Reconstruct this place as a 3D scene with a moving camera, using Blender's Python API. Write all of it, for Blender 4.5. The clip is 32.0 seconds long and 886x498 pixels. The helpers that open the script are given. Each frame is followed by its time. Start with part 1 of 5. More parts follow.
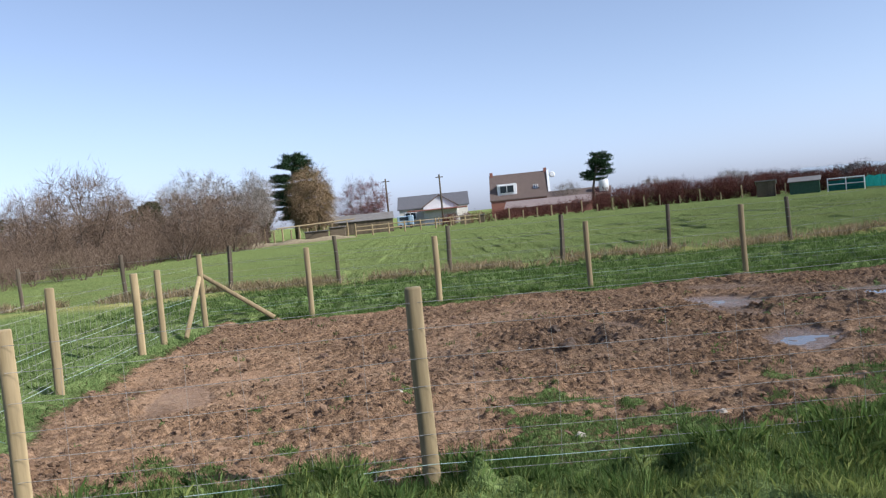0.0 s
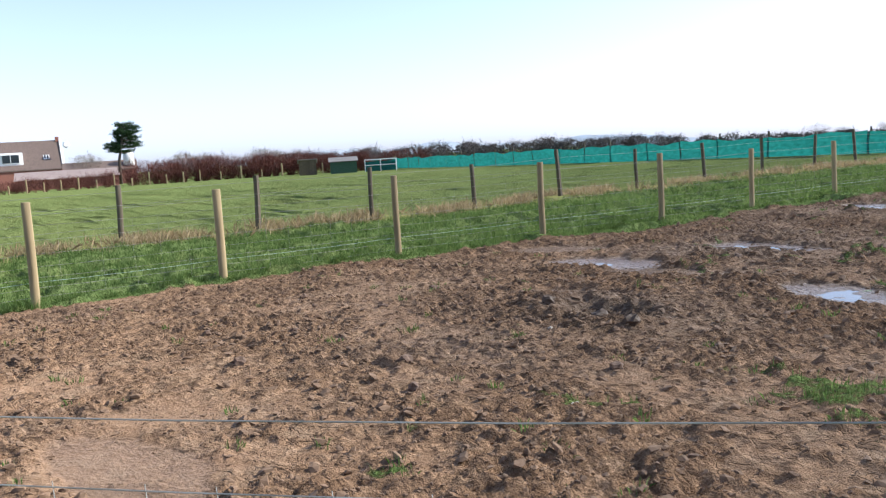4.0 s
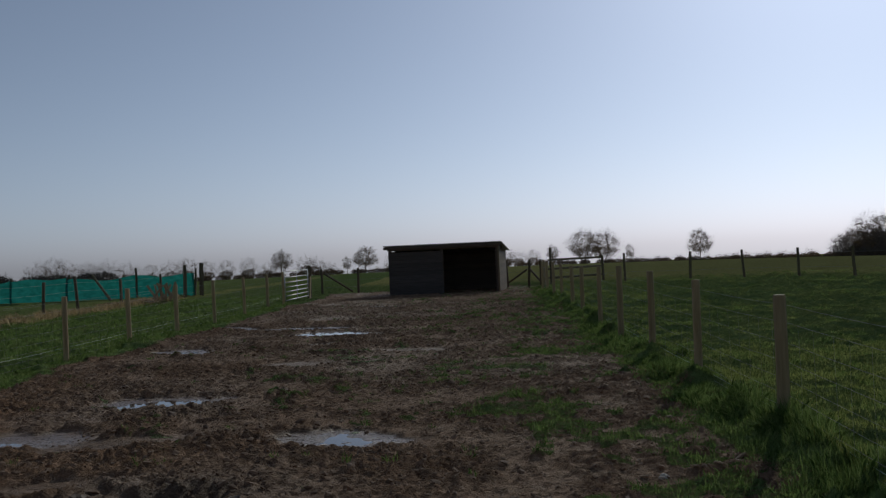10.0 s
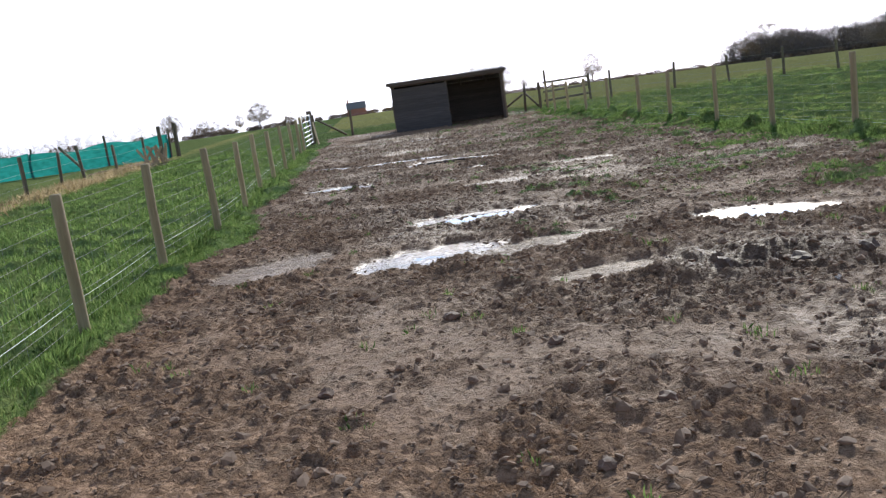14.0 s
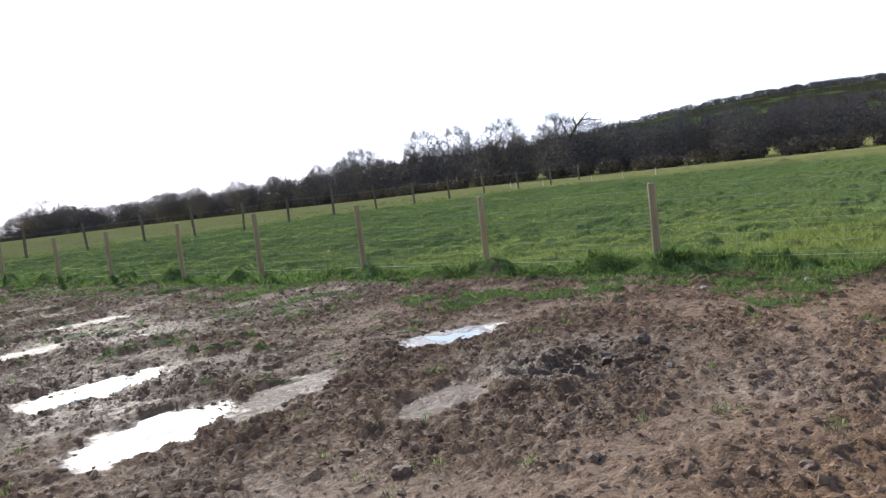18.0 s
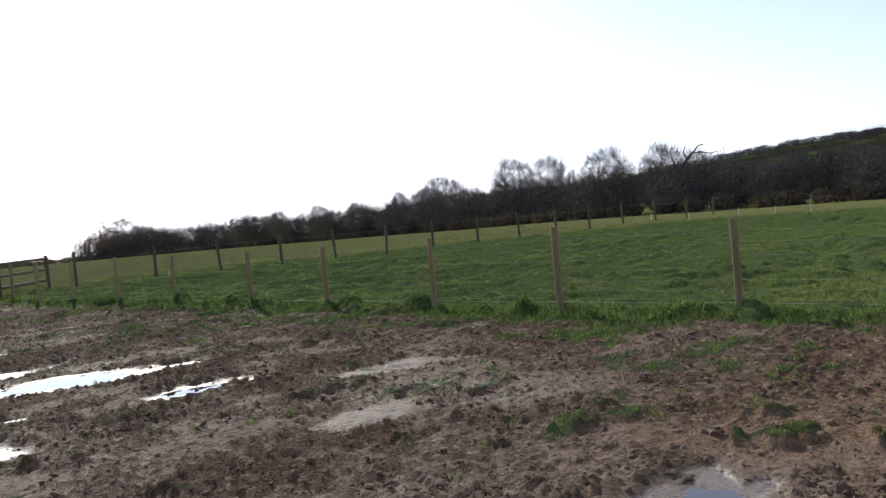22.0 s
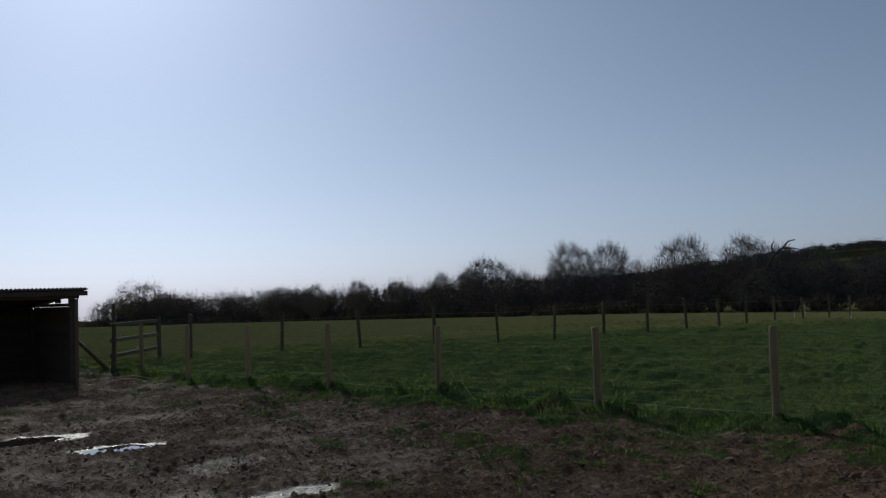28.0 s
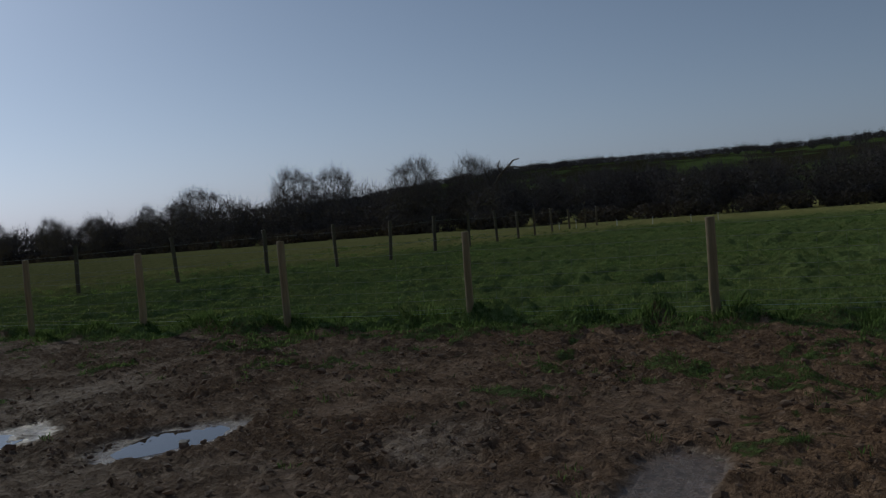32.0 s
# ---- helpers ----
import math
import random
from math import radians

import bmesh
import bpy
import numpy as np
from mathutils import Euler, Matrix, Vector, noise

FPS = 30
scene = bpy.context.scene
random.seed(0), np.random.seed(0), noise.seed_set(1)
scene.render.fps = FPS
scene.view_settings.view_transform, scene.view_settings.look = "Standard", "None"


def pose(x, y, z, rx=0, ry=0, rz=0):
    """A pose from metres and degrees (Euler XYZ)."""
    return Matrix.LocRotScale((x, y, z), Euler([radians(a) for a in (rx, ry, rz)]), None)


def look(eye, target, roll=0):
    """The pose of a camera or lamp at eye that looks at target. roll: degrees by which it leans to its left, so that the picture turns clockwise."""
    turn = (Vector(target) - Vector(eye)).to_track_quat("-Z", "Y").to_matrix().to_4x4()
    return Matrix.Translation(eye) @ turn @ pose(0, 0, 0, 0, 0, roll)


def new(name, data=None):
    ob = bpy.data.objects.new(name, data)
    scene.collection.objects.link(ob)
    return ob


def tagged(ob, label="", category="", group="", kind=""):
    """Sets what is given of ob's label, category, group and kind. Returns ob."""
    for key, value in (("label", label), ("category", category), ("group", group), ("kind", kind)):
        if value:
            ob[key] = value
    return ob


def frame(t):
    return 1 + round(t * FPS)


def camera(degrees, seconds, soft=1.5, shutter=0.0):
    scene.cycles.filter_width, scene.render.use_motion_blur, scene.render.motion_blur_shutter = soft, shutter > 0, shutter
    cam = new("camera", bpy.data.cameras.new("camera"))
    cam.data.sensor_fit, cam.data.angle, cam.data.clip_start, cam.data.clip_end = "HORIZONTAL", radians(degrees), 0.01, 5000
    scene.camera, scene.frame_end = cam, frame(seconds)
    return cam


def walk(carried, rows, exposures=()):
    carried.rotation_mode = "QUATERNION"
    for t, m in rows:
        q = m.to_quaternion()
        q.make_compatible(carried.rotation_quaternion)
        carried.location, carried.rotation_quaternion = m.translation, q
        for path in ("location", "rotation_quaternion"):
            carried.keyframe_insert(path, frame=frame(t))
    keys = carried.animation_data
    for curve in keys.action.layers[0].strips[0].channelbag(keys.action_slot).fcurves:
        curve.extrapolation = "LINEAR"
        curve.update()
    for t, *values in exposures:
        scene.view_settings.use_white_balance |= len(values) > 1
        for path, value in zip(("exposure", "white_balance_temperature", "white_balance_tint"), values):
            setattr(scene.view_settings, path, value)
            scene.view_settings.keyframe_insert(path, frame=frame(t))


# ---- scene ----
cam = camera(54.6, 32.0, soft=1.3)
PATH = [
    (0, (7.822, 3.778, 1.476), (5.824, 3.807, 1.393), -5.6),
    (0.5, (7.190, 3.346, 1.440), (5.191, 3.334, 1.354), -5.3),
    (1, (6.632, 2.745, 1.434), (4.634, 2.707, 1.344), -5.2),
    (1.5, (6.101, 2.284, 1.415), (4.103, 2.250, 1.326), -3.3),
    (2, (5.628, 1.821, 1.434), (3.630, 1.876, 1.359), -2.2),
    (2.5, (5.260, 1.426, 1.454), (3.272, 1.639, 1.385), -1.8),
    (4.5, (3.539, 0.207, 1.372), (2.143, 1.619, 1.131), -3.5),
    (5, (3.140, 0.102, 1.427), (2.081, 1.788, 1.242), -2.7),
    (5.5, (2.703, -0.000, 1.477), (1.987, 1.865, 1.393), -1.6),
    (6, (2.241, -0.128, 1.481), (1.799, 1.823, 1.467), -1.7),
    (6.5, (1.864, -0.142, 1.485), (1.597, 1.840, 1.541), -1.9),
    (7, (1.523, -0.103, 1.498), (1.412, 1.893, 1.546), -1.8),
    (7.5, (1.443, -0.160, 1.519), (1.408, 1.840, 1.551), -2.1),
    (8, (1.425, -0.212, 1.532), (1.339, 1.786, 1.553), -1.8),
    (8.5, (1.345, -0.230, 1.541), (1.190, 1.764, 1.549), -1.8),
    (9, (1.316, -0.231, 1.527), (1.055, 1.751, 1.556), -1.8),
    (9.5, (1.293, -0.212, 1.534), (1.062, 1.774, 1.574), -2.1),
    (10, (1.085, -0.204, 1.542), (0.983, 1.793, 1.552), -2.6),
    (10.5, (0.605, -0.252, 1.539), (0.603, 1.747, 1.476), -4.4),
    (11, (0.044, -0.249, 1.517), (0.149, 1.742, 1.358), -4.5),
    (11.5, (-0.553, -0.230, 1.518), (-0.398, 1.754, 1.310), -5.4),
    (12, (-1.106, -0.263, 1.567), (-0.962, 1.718, 1.339), -5.7),
    (12.5, (-1.796, -0.242, 1.516), (-1.668, 1.736, 1.250), -6.4),
    (13, (-2.452, -0.324, 1.517), (-2.404, 1.648, 1.187), -6.6),
    (13.5, (-3.089, -0.421, 1.508), (-3.046, 1.546, 1.151), -7.1),
    (15.5, (-5.628, -0.301, 1.515), (-4.858, 1.504, 1.127), -11.4),
    (16, (-6.097, -0.045, 1.552), (-5.103, 1.654, 1.195), -10.6),
    (16.5, (-6.405, 0.367, 1.581), (-5.198, 1.933, 1.281), -9.6),
    (17, (-6.595, 0.768, 1.606), (-5.220, 2.199, 1.361), -8.6),
    (17.5, (-6.649, 1.332, 1.642), (-5.142, 2.632, 1.442), -6.5),
    (18, (-6.703, 1.952, 1.623), (-5.155, 3.204, 1.433), -7.0),
    (18.5, (-6.670, 2.625, 1.613), (-5.128, 3.884, 1.421), -6.4),
    (19, (-6.635, 3.313, 1.623), (-5.120, 4.602, 1.419), -6.1),
    (19.5, (-6.636, 3.954, 1.653), (-5.171, 5.301, 1.458), -5.7),
    (20, (-6.601, 4.629, 1.642), (-5.149, 5.992, 1.465), -4.5),
    (20.5, (-6.614, 5.345, 1.601), (-5.160, 6.712, 1.472), -4.5),
    (21, (-6.562, 6.069, 1.574), (-5.057, 7.387, 1.555), -3.8),
    (21.5, (-6.528, 6.766, 1.585), (-5.044, 8.103, 1.476), -4.6),
    (22, (-6.551, 7.432, 1.613), (-5.075, 8.778, 1.515), -5.2),
    (22.5, (-6.521, 8.146, 1.615), (-5.046, 9.491, 1.498), -4.8),
    (23, (-6.456, 8.869, 1.589), (-5.000, 10.235, 1.469), -4.4),
    (23.5, (-6.285, 9.577, 1.538), (-4.883, 10.997, 1.409), -4.5),
    (24, (-6.200, 10.307, 1.502), (-4.850, 11.775, 1.357), -5.1),
    (24.5, (-6.099, 10.913, 1.536), (-4.809, 12.436, 1.414), -6.0),
    (25, (-6.069, 11.520, 1.551), (-4.794, 13.057, 1.427), -6.5),
    (25.5, (-6.120, 12.104, 1.553), (-4.867, 13.660, 1.444), -6.8),
    (26, (-6.128, 12.756, 1.566), (-4.861, 14.303, 1.608), -3.7),
    (26.5, (-6.174, 13.379, 1.554), (-4.886, 14.904, 1.679), -4.5),
    (28.5, (-6.251, 16.174, 1.594), (-4.709, 17.440, 1.720), -0.7),
    (29, (-6.212, 16.863, 1.554), (-4.634, 18.080, 1.722), -0.5),
    (29.5, (-6.177, 17.498, 1.527), (-4.631, 18.761, 1.654), -1.9),
    (30, (-6.160, 18.174, 1.497), (-4.630, 19.457, 1.593), -2.7),
    (30.5, (-6.124, 18.867, 1.490), (-4.563, 20.115, 1.578), -3.1),
    (31, (-6.115, 19.527, 1.500), (-4.476, 20.671, 1.546), -3.1),
    (31.5, (-6.144, 20.112, 1.488), (-4.412, 21.112, 1.478), -4.8),
    (32, (-6.187, 20.703, 1.411), (-4.333, 21.446, 1.312), -4.4),
]
EXPOSURES = [
    (0.0, 0.45, 5900, 11), (2.5, 0.52, 5950, 12), (4.5, 1.25, 6150, 10), (5.0, 1.2, 6150, 10), (5.5, 0.75, 6250, 10), (6.0, 0.0, 6450, 10), (6.5, -0.8, 6300, 10),
    (7.0, -0.95, 6450, 7), (8.0, -1.0, 6450, 7), (9.0, -0.95, 6400, 7), (10.0, -1.0, 6400, 7), (10.5, -1.0, 6300, 10), (11.0, -0.6, 6300, 10), (11.5, -0.2, 6350, 10),
    (12.0, 0.1, 6350, 10), (13.0, 0.75, 6250, 10), (13.5, 0.95, 6250, 10), (15.5, 1.6, 6200, 10), (16.5, 1.6, 6200, 10), (17.5, 1.35, 6200, 10), (19.0, 1.2, 6250, 10), (20.0, 1.1, 6300, 10), (21.0, 0.85, 6350, 10),
    (23.0, 0.15, 6500, 10), (24.0, -0.15, 6500, 10), (25.5, -0.25, 6500, 10), (26.0, -0.5, 6500, 10), (26.5, -0.85, 6350, 9), (28.5, -1.2, 6100, 5), (32.0, -1.4, 6100, 5),
]
walk(cam, [(t, look(eye, target, roll)) for t, eye, target, roll in PATH], EXPOSURES)

# ---- sky and sun ----
SUN_AZ, SUN_EL = 25.0, 32.5
world = bpy.data.worlds.new("sky")
scene.world = world
world.use_nodes = True
wn = world.node_tree.nodes
def air(density, dust, ozone):
    n = wn.new("ShaderNodeTexSky")
    n.sky_type = "NISHITA"
    n.sun_disc = False
    n.sun_elevation = radians(SUN_EL)
    n.sun_rotation = radians(SUN_AZ)
    n.air_density, n.dust_density, n.ozone_density = density, dust, ozone
    return n.outputs[0]


wn["Background"].inputs["Strength"].default_value = 0.13
grey = wn.new("ShaderNodeRGBToBW")
tint, haze = wn.new("ShaderNodeMix"), wn.new("ShaderNodeMix")
for node in (tint, haze):
    node.data_type = "RGBA"
tint.blend_type = "MULTIPLY"
tint.inputs[0].default_value, tint.inputs[7].default_value = 1.0, (0.81, 0.96, 1.36, 1)
haze.inputs[0].default_value = 0.6
wl = world.node_tree.links
layers = wn.new("ShaderNodeMix")
layers.data_type = "RGBA"
layers.inputs[0].default_value = 0.32
wl.new(air(0.85, 1.3, 3.2), layers.inputs[6])
wl.new(air(1.5, 0.25, 3.0), layers.inputs[7])
wl.new(layers.outputs[2], grey.inputs[0])
wl.new(grey.outputs[0], tint.inputs[6])
wl.new(layers.outputs[2], haze.inputs[6])
wl.new(tint.outputs[2], haze.inputs[7])
wl.new(haze.outputs[2], wn["Background"].inputs["Color"])
sun = new("sun", bpy.data.lights.new("sun", "SUN"))
sun.data.energy, sun.data.angle, sun.data.color = 5.0, radians(0.6), (1.0, 0.915, 0.775)
az, el = radians(SUN_AZ), radians(SUN_EL)
sun.matrix_world = look((60 * math.sin(az) * math.cos(el), 60 * math.cos(az) * math.cos(el), 60 * math.sin(el)), (0, 0, 0))

rng = np.random.default_rng(7)
TAB = rng.random((256, 256))


def vn(x, y, scale, seed=0):
    """Smooth value noise, 0 to 1, with features of about `scale` metres."""
    x, y = np.asarray(x, float) / scale + 17.3 * seed, np.asarray(y, float) / scale - 9.1 * seed
    i, j = np.floor(x).astype(int), np.floor(y).astype(int)
    u, v = x - i, y - j
    u, v = u * u * (3 - 2 * u), v * v * (3 - 2 * v)
    a, b, c, d = TAB[i & 255, j & 255], TAB[(i + 1) & 255, j & 255], TAB[i & 255, (j + 1) & 255], TAB[(i + 1) & 255, (j + 1) & 255]
    return (a * (1 - u) + b * u) * (1 - v) + (c * (1 - u) + d * u) * v


def step(a, b, x):
    t = np.clip((np.asarray(x, float) - a) / (b - a), 0, 1)
    return t * t * (3 - 2 * t)


# ---- materials ----
class Mat:
    """A small builder of node materials."""

    def __init__(self, name, rough=0.8, metal=0.0, spec=0.4):
        self.m = bpy.data.materials.new(name)
        self.m.use_nodes = True
        self.t = self.m.node_tree
        self.b = self.t.nodes["Principled BSDF"]
        self.b.inputs["Roughness"].default_value = rough
        self.b.inputs["Metallic"].default_value = metal
        self.b.inputs["Specular IOR Level"].default_value = spec
        self.b.inputs["Diffuse Roughness"].default_value = 1.0

    def n(self, kind, **values):
        node = self.t.nodes.new(kind)
        for k, v in values.items():
            node.inputs[k.replace("_", " ")].default_value = v
        return node

    def link(self, a, b):
        self.t.links.new(a, b)

    def coords(self, stretch=(1, 1, 1)):
        c = self.n("ShaderNodeTexCoord")
        mp = self.n("ShaderNodeMapping")
        mp.inputs["Scale"].default_value = stretch
        self.link(c.outputs["Object"], mp.inputs["Vector"])
        return mp.outputs[0]

    def noise(self, scale, detail=4, vec=None, rough=0.6):
        t = self.n("ShaderNodeTexNoise", Scale=scale, Detail=detail, Roughness=rough)
        self.link(vec or self.coords(), t.inputs["Vector"])
        return t.outputs["Fac"]

    def ramp(self, fac, *stops):
        r = self.n("ShaderNodeValToRGB")
        e = r.color_ramp.elements
        while len(e) < len(stops):
            e.new(0.5)
        for k, (pos, col) in enumerate(stops):
            e[k].position, e[k].color = pos, (*col, 1)
        self.link(fac, r.inputs[0])
        return r.outputs[0]

    def mix(self, fac, a, b, mode="MIX"):
        x = self.t.nodes.new("ShaderNodeMix")
        x.data_type, x.blend_type = "RGBA", mode
        for v, sock in ((fac, x.inputs[0]), (a, x.inputs[6]), (b, x.inputs[7])):
            if isinstance(v, (int, float)):
                sock.default_value = v
            elif isinstance(v, tuple):
                sock.default_value = (*v, 1)
            else:
                self.link(v, sock)
        return x.outputs[2]

    def maths(self, op, a, b=0.0, clamp=False):
        x = self.t.nodes.new("ShaderNodeMath")
        x.operation, x.use_clamp = op, clamp
        for v, sock in ((a, x.inputs[0]), (b, x.inputs[1])):
            if isinstance(v, (int, float)):
                sock.default_value = v
            else:
                self.link(v, sock)
        return x.outputs[0]

    def attr(self, name):
        a = self.n("ShaderNodeAttribute")
        a.attribute_name = name
        return a.outputs["Fac"]

    def rand(self):
        return self.n("ShaderNodeObjectInfo").outputs["Random"]

    def island(self):
        return self.n("ShaderNodeNewGeometry").outputs["Random Per Island"]

    def colour(self, c):
        if isinstance(c, tuple):
            self.b.inputs["Base Color"].default_value = (*c, 1)
        else:
            self.link(c, self.b.inputs["Base Color"])
        return self

    def bump(self, height, strength=0.3, dist=0.01):
        b = self.n("ShaderNodeBump", Strength=strength, Distance=dist)
        self.link(height, b.inputs["Height"])
        self.link(b.outputs[0], self.b.inputs["Normal"])
        return self


def wood(name, light, dark, streak=(30, 30, 2.2), rough=0.8, green=0.0):
    k = Mat(name, rough, spec=0.25)
    grain = k.noise(1.0, 6, k.coords(streak))
    blotch = k.noise(3.0, 3)
    c = k.ramp(grain, (0.3, dark), (0.7, light))
    c = k.mix(k.maths("MULTIPLY", blotch, 0.5), c, tuple(v * 0.55 for v in light))
    if green:
        c = k.mix(k.ramp(k.noise(5, 4), (0.5, (0, 0, 0)), (0.75, (green,) * 3)), c, (0.10, 0.13, 0.05))
    shade = k.maths("ADD", k.maths("MULTIPLY", k.rand(), 0.35), 0.8)
    x = k.n("ShaderNodeHueSaturation")
    k.link(c, x.inputs["Color"])
    k.link(shade, x.inputs["Value"])
    k.colour(x.outputs[0])
    k.bump(grain, 0.5, 0.004)
    return k.m


M_POST = wood("pale_post_wood", (0.43, 0.335, 0.19), (0.25, 0.19, 0.10))
M_POSTTOP = wood("sawn_post_top", (0.36, 0.30, 0.19), (0.20, 0.17, 0.09), (14, 14, 14))
M_OLD = wood("weathered_post_wood", (0.16, 0.125, 0.085), (0.075, 0.06, 0.045), green=0.5)
M_SHED = wood("dark_shelter_boards", (0.14, 0.105, 0.08), (0.07, 0.055, 0.045), (2.2, 30, 30))
M_FRONT = wood("grey_front_boards", (0.115, 0.098, 0.088), (0.055, 0.048, 0.044), (2.2, 30, 30))
M_RAIL = wood("rail_wood", (0.20, 0.155, 0.10), (0.10, 0.08, 0.055), (2.2, 30, 30))
M_PALLET = wood("pallet_wood", (0.46, 0.34, 0.22), (0.26, 0.18, 0.11), (4, 20, 20))


def wire_material():
    k = Mat("galvanised_wire", 0.85, 0.1, 0.15)
    k.colour(k.ramp(k.noise(6, 2), (0.3, (0.20, 0.20, 0.19)), (0.7, (0.40, 0.40, 0.38))))
    return k.m


M_WIRE = wire_material()


def twine_material():
    k = Mat("pale_green_electric_twine", 0.6)
    k.colour(k.ramp(k.noise(40, 2), (0.35, (0.25, 0.40, 0.35)), (0.65, (0.48, 0.55, 0.51))))
    return k.m


M_TWINE = twine_material()


def galv_material():
    k = Mat("galvanised_gate_steel", 0.42, 0.85)
    k.colour(k.ramp(k.noise(9, 4), (0.3, (0.26, 0.27, 0.28)), (0.7, (0.44, 0.45, 0.46))))
    k.bump(k.noise(60, 2), 0.1, 0.002)
    return k.m


M_GALV = galv_material()


def roof_material():
    k = Mat("grey_corrugated_sheet", 0.7, 0.1)
    c = k.ramp(k.noise(2.5, 5), (0.3, (0.12, 0.115, 0.11)), (0.7, (0.24, 0.225, 0.21)))
    k.colour(k.mix(k.ramp(k.noise(1.2, 4), (0.55, (0, 0, 0)), (0.75, (0.6,) * 3)), c, (0.14, 0.08, 0.05)))
    k.bump(k.noise(30, 3), 0.2, 0.004)
    return k.m


M_ROOF = roof_material()


def ground_material():
    """Trampled mud and turf; the mesh says how grassy, wet or dry-bleached each spot is."""
    k = Mat("paddock_ground", 0.9, spec=0.2)
    big, mid, fine = k.noise(0.55, 4), k.noise(3.2, 6), k.noise(34, 4)
    wet, cover, dry, far = k.attr("wet"), k.attr("cover"), k.attr("dry"), k.attr("far")
    rough, clod = k.attr("rough"), k.attr("clod")
    mud = k.ramp(k.noise(7, 6, rough=0.7), (0.30, (0.27, 0.163, 0.095)), (0.52, (0.375, 0.241, 0.146)), (0.74, (0.46, 0.320, 0.208)))
    mud = k.mix(k.ramp(big, (0.40, (0, 0, 0)), (0.60, (0.6,) * 3)), mud, k.mix(0.6, mud, (0.31, 0.188, 0.112)))
    mud = k.mix(k.ramp(mid, (0.52, (0, 0, 0)), (0.70, (0.4,) * 3)), mud, (0.36, 0.285, 0.195))
    cells = k.n("ShaderNodeTexVoronoi", Scale=6.5)
    cells.feature = "DISTANCE_TO_EDGE"
    warp = k.n("ShaderNodeVectorMath")
    warp.operation = "ADD"
    k.link(k.coords(), warp.inputs[0])
    k.link(k.mix(1.0, (0, 0, 0), k.ramp(k.noise(9, 3), (0.2, (0, 0, 0)), (0.8, (0.11, 0.07, 0.0)))), warp.inputs[1])
    k.link(warp.outputs[0], cells.inputs["Vector"])
    crack = k.ramp(cells.outputs["Distance"], (0.0, (1, 1, 1)), (0.030, (0, 0, 0)))
    crack = k.maths("MULTIPLY", crack, k.maths("SUBTRACT", k.ramp(k.noise(0.8, 3), (0.47, (0, 0, 0)), (0.58, (1, 1, 1))), k.maths("ADD", rough, wet), True), True)
    mud = k.mix(k.maths("MULTIPLY", crack, 0.8), mud, (0.075, 0.052, 0.04))
    # Clod colour holds moister mud and the shade of backlit sides, painted in.
    speck = k.ramp(k.noise(17, 6, rough=0.75), (0.47, (0, 0, 0)), (0.56, (1, 1, 1)))
    lumps = k.maths("MULTIPLY", speck, k.maths("ADD", k.maths("MULTIPLY", rough, 0.85), 0.14))
    lumps = k.maths("MAXIMUM", lumps, k.maths("MULTIPLY", clod, k.ramp(fine, (0.3, (0.55,) * 3), (0.6, (0.95,) * 3))))
    mud = k.mix(lumps, mud, k.ramp(k.noise(11, 4), (0.3, (0.098, 0.060, 0.037)), (0.7, (0.230, 0.143, 0.088))))
    mud = k.mix(k.maths("MULTIPLY", fine, 0.25), mud, (0.14, 0.10, 0.075))
    mud = k.mix(k.maths("MULTIPLY", wet, 0.8), mud, k.mix(0.6, mud, (0.060, 0.042, 0.032)))
    mud = k.mix(k.attr("manure"), mud, (0.040, 0.025, 0.016))
    turf = k.ramp(k.noise(9, 6), (0.3, (0.100, 0.150, 0.050)), (0.55, (0.165, 0.225, 0.080)), (0.75, (0.235, 0.290, 0.122)))
    turf = k.mix(k.ramp(k.noise(0.35, 5), (0.45, (0, 0, 0)), (0.7, (0.5,) * 3)), turf, (0.19, 0.220, 0.078))
    straw = k.ramp(k.noise(5, 6), (0.3, (0.26, 0.265, 0.090)), (0.7, (0.41, 0.385, 0.155)))
    turf = k.mix(dry, turf, straw)
    woods = k.ramp(k.noise(0.035, 6), (0.52, (0.045, 0.042, 0.025)), (0.545, (0.075, 0.105, 0.036)), (0.62, (0.11, 0.150, 0.05)))
    turf = k.mix(far, turf, woods)
    edge = k.maths("ADD", k.maths("MULTIPLY", k.noise(24, 6, rough=0.75), 1.3), k.maths("SUBTRACT", cover, 1.12))
    sel = k.maths("MULTIPLY", k.maths("ADD", edge, 0.0), 4.0, True)
    k.colour(k.mix(sel, mud, turf))
    bare = k.maths("MULTIPLY", k.maths("SUBTRACT", 1.0, sel), k.maths("SUBTRACT", 1.0, k.maths("MULTIPLY", lumps, 0.75)))
    w2 = k.maths("MULTIPLY", wet, wet)
    r = k.maths("SUBTRACT", k.maths("SUBTRACT", 0.95, k.maths("MULTIPLY", bare, 0.22)), k.maths("MULTIPLY", w2, k.maths("ADD", k.maths("MULTIPLY", k.noise(22, 3), 0.4), 0.25)))
    k.link(r, k.b.inputs["Roughness"])
    k.link(k.maths("ADD", k.maths("MULTIPLY", w2, 0.35), k.maths("MULTIPLY", bare, 0.07)), k.b.inputs["Specular IOR Level"])
    h = k.maths("ADD", k.maths("MULTIPLY", k.noise(60, 6), 0.6), k.noise(19, 5))
    h = k.maths("ADD", h, k.maths("MULTIPLY", k.maths("MULTIPLY", k.noise(3.1, 5), sel), 5.0))
    h = k.maths("ADD", h, k.maths("SUBTRACT", k.maths("MULTIPLY", lumps, 0.5), k.maths("MULTIPLY", crack, 0.9)))
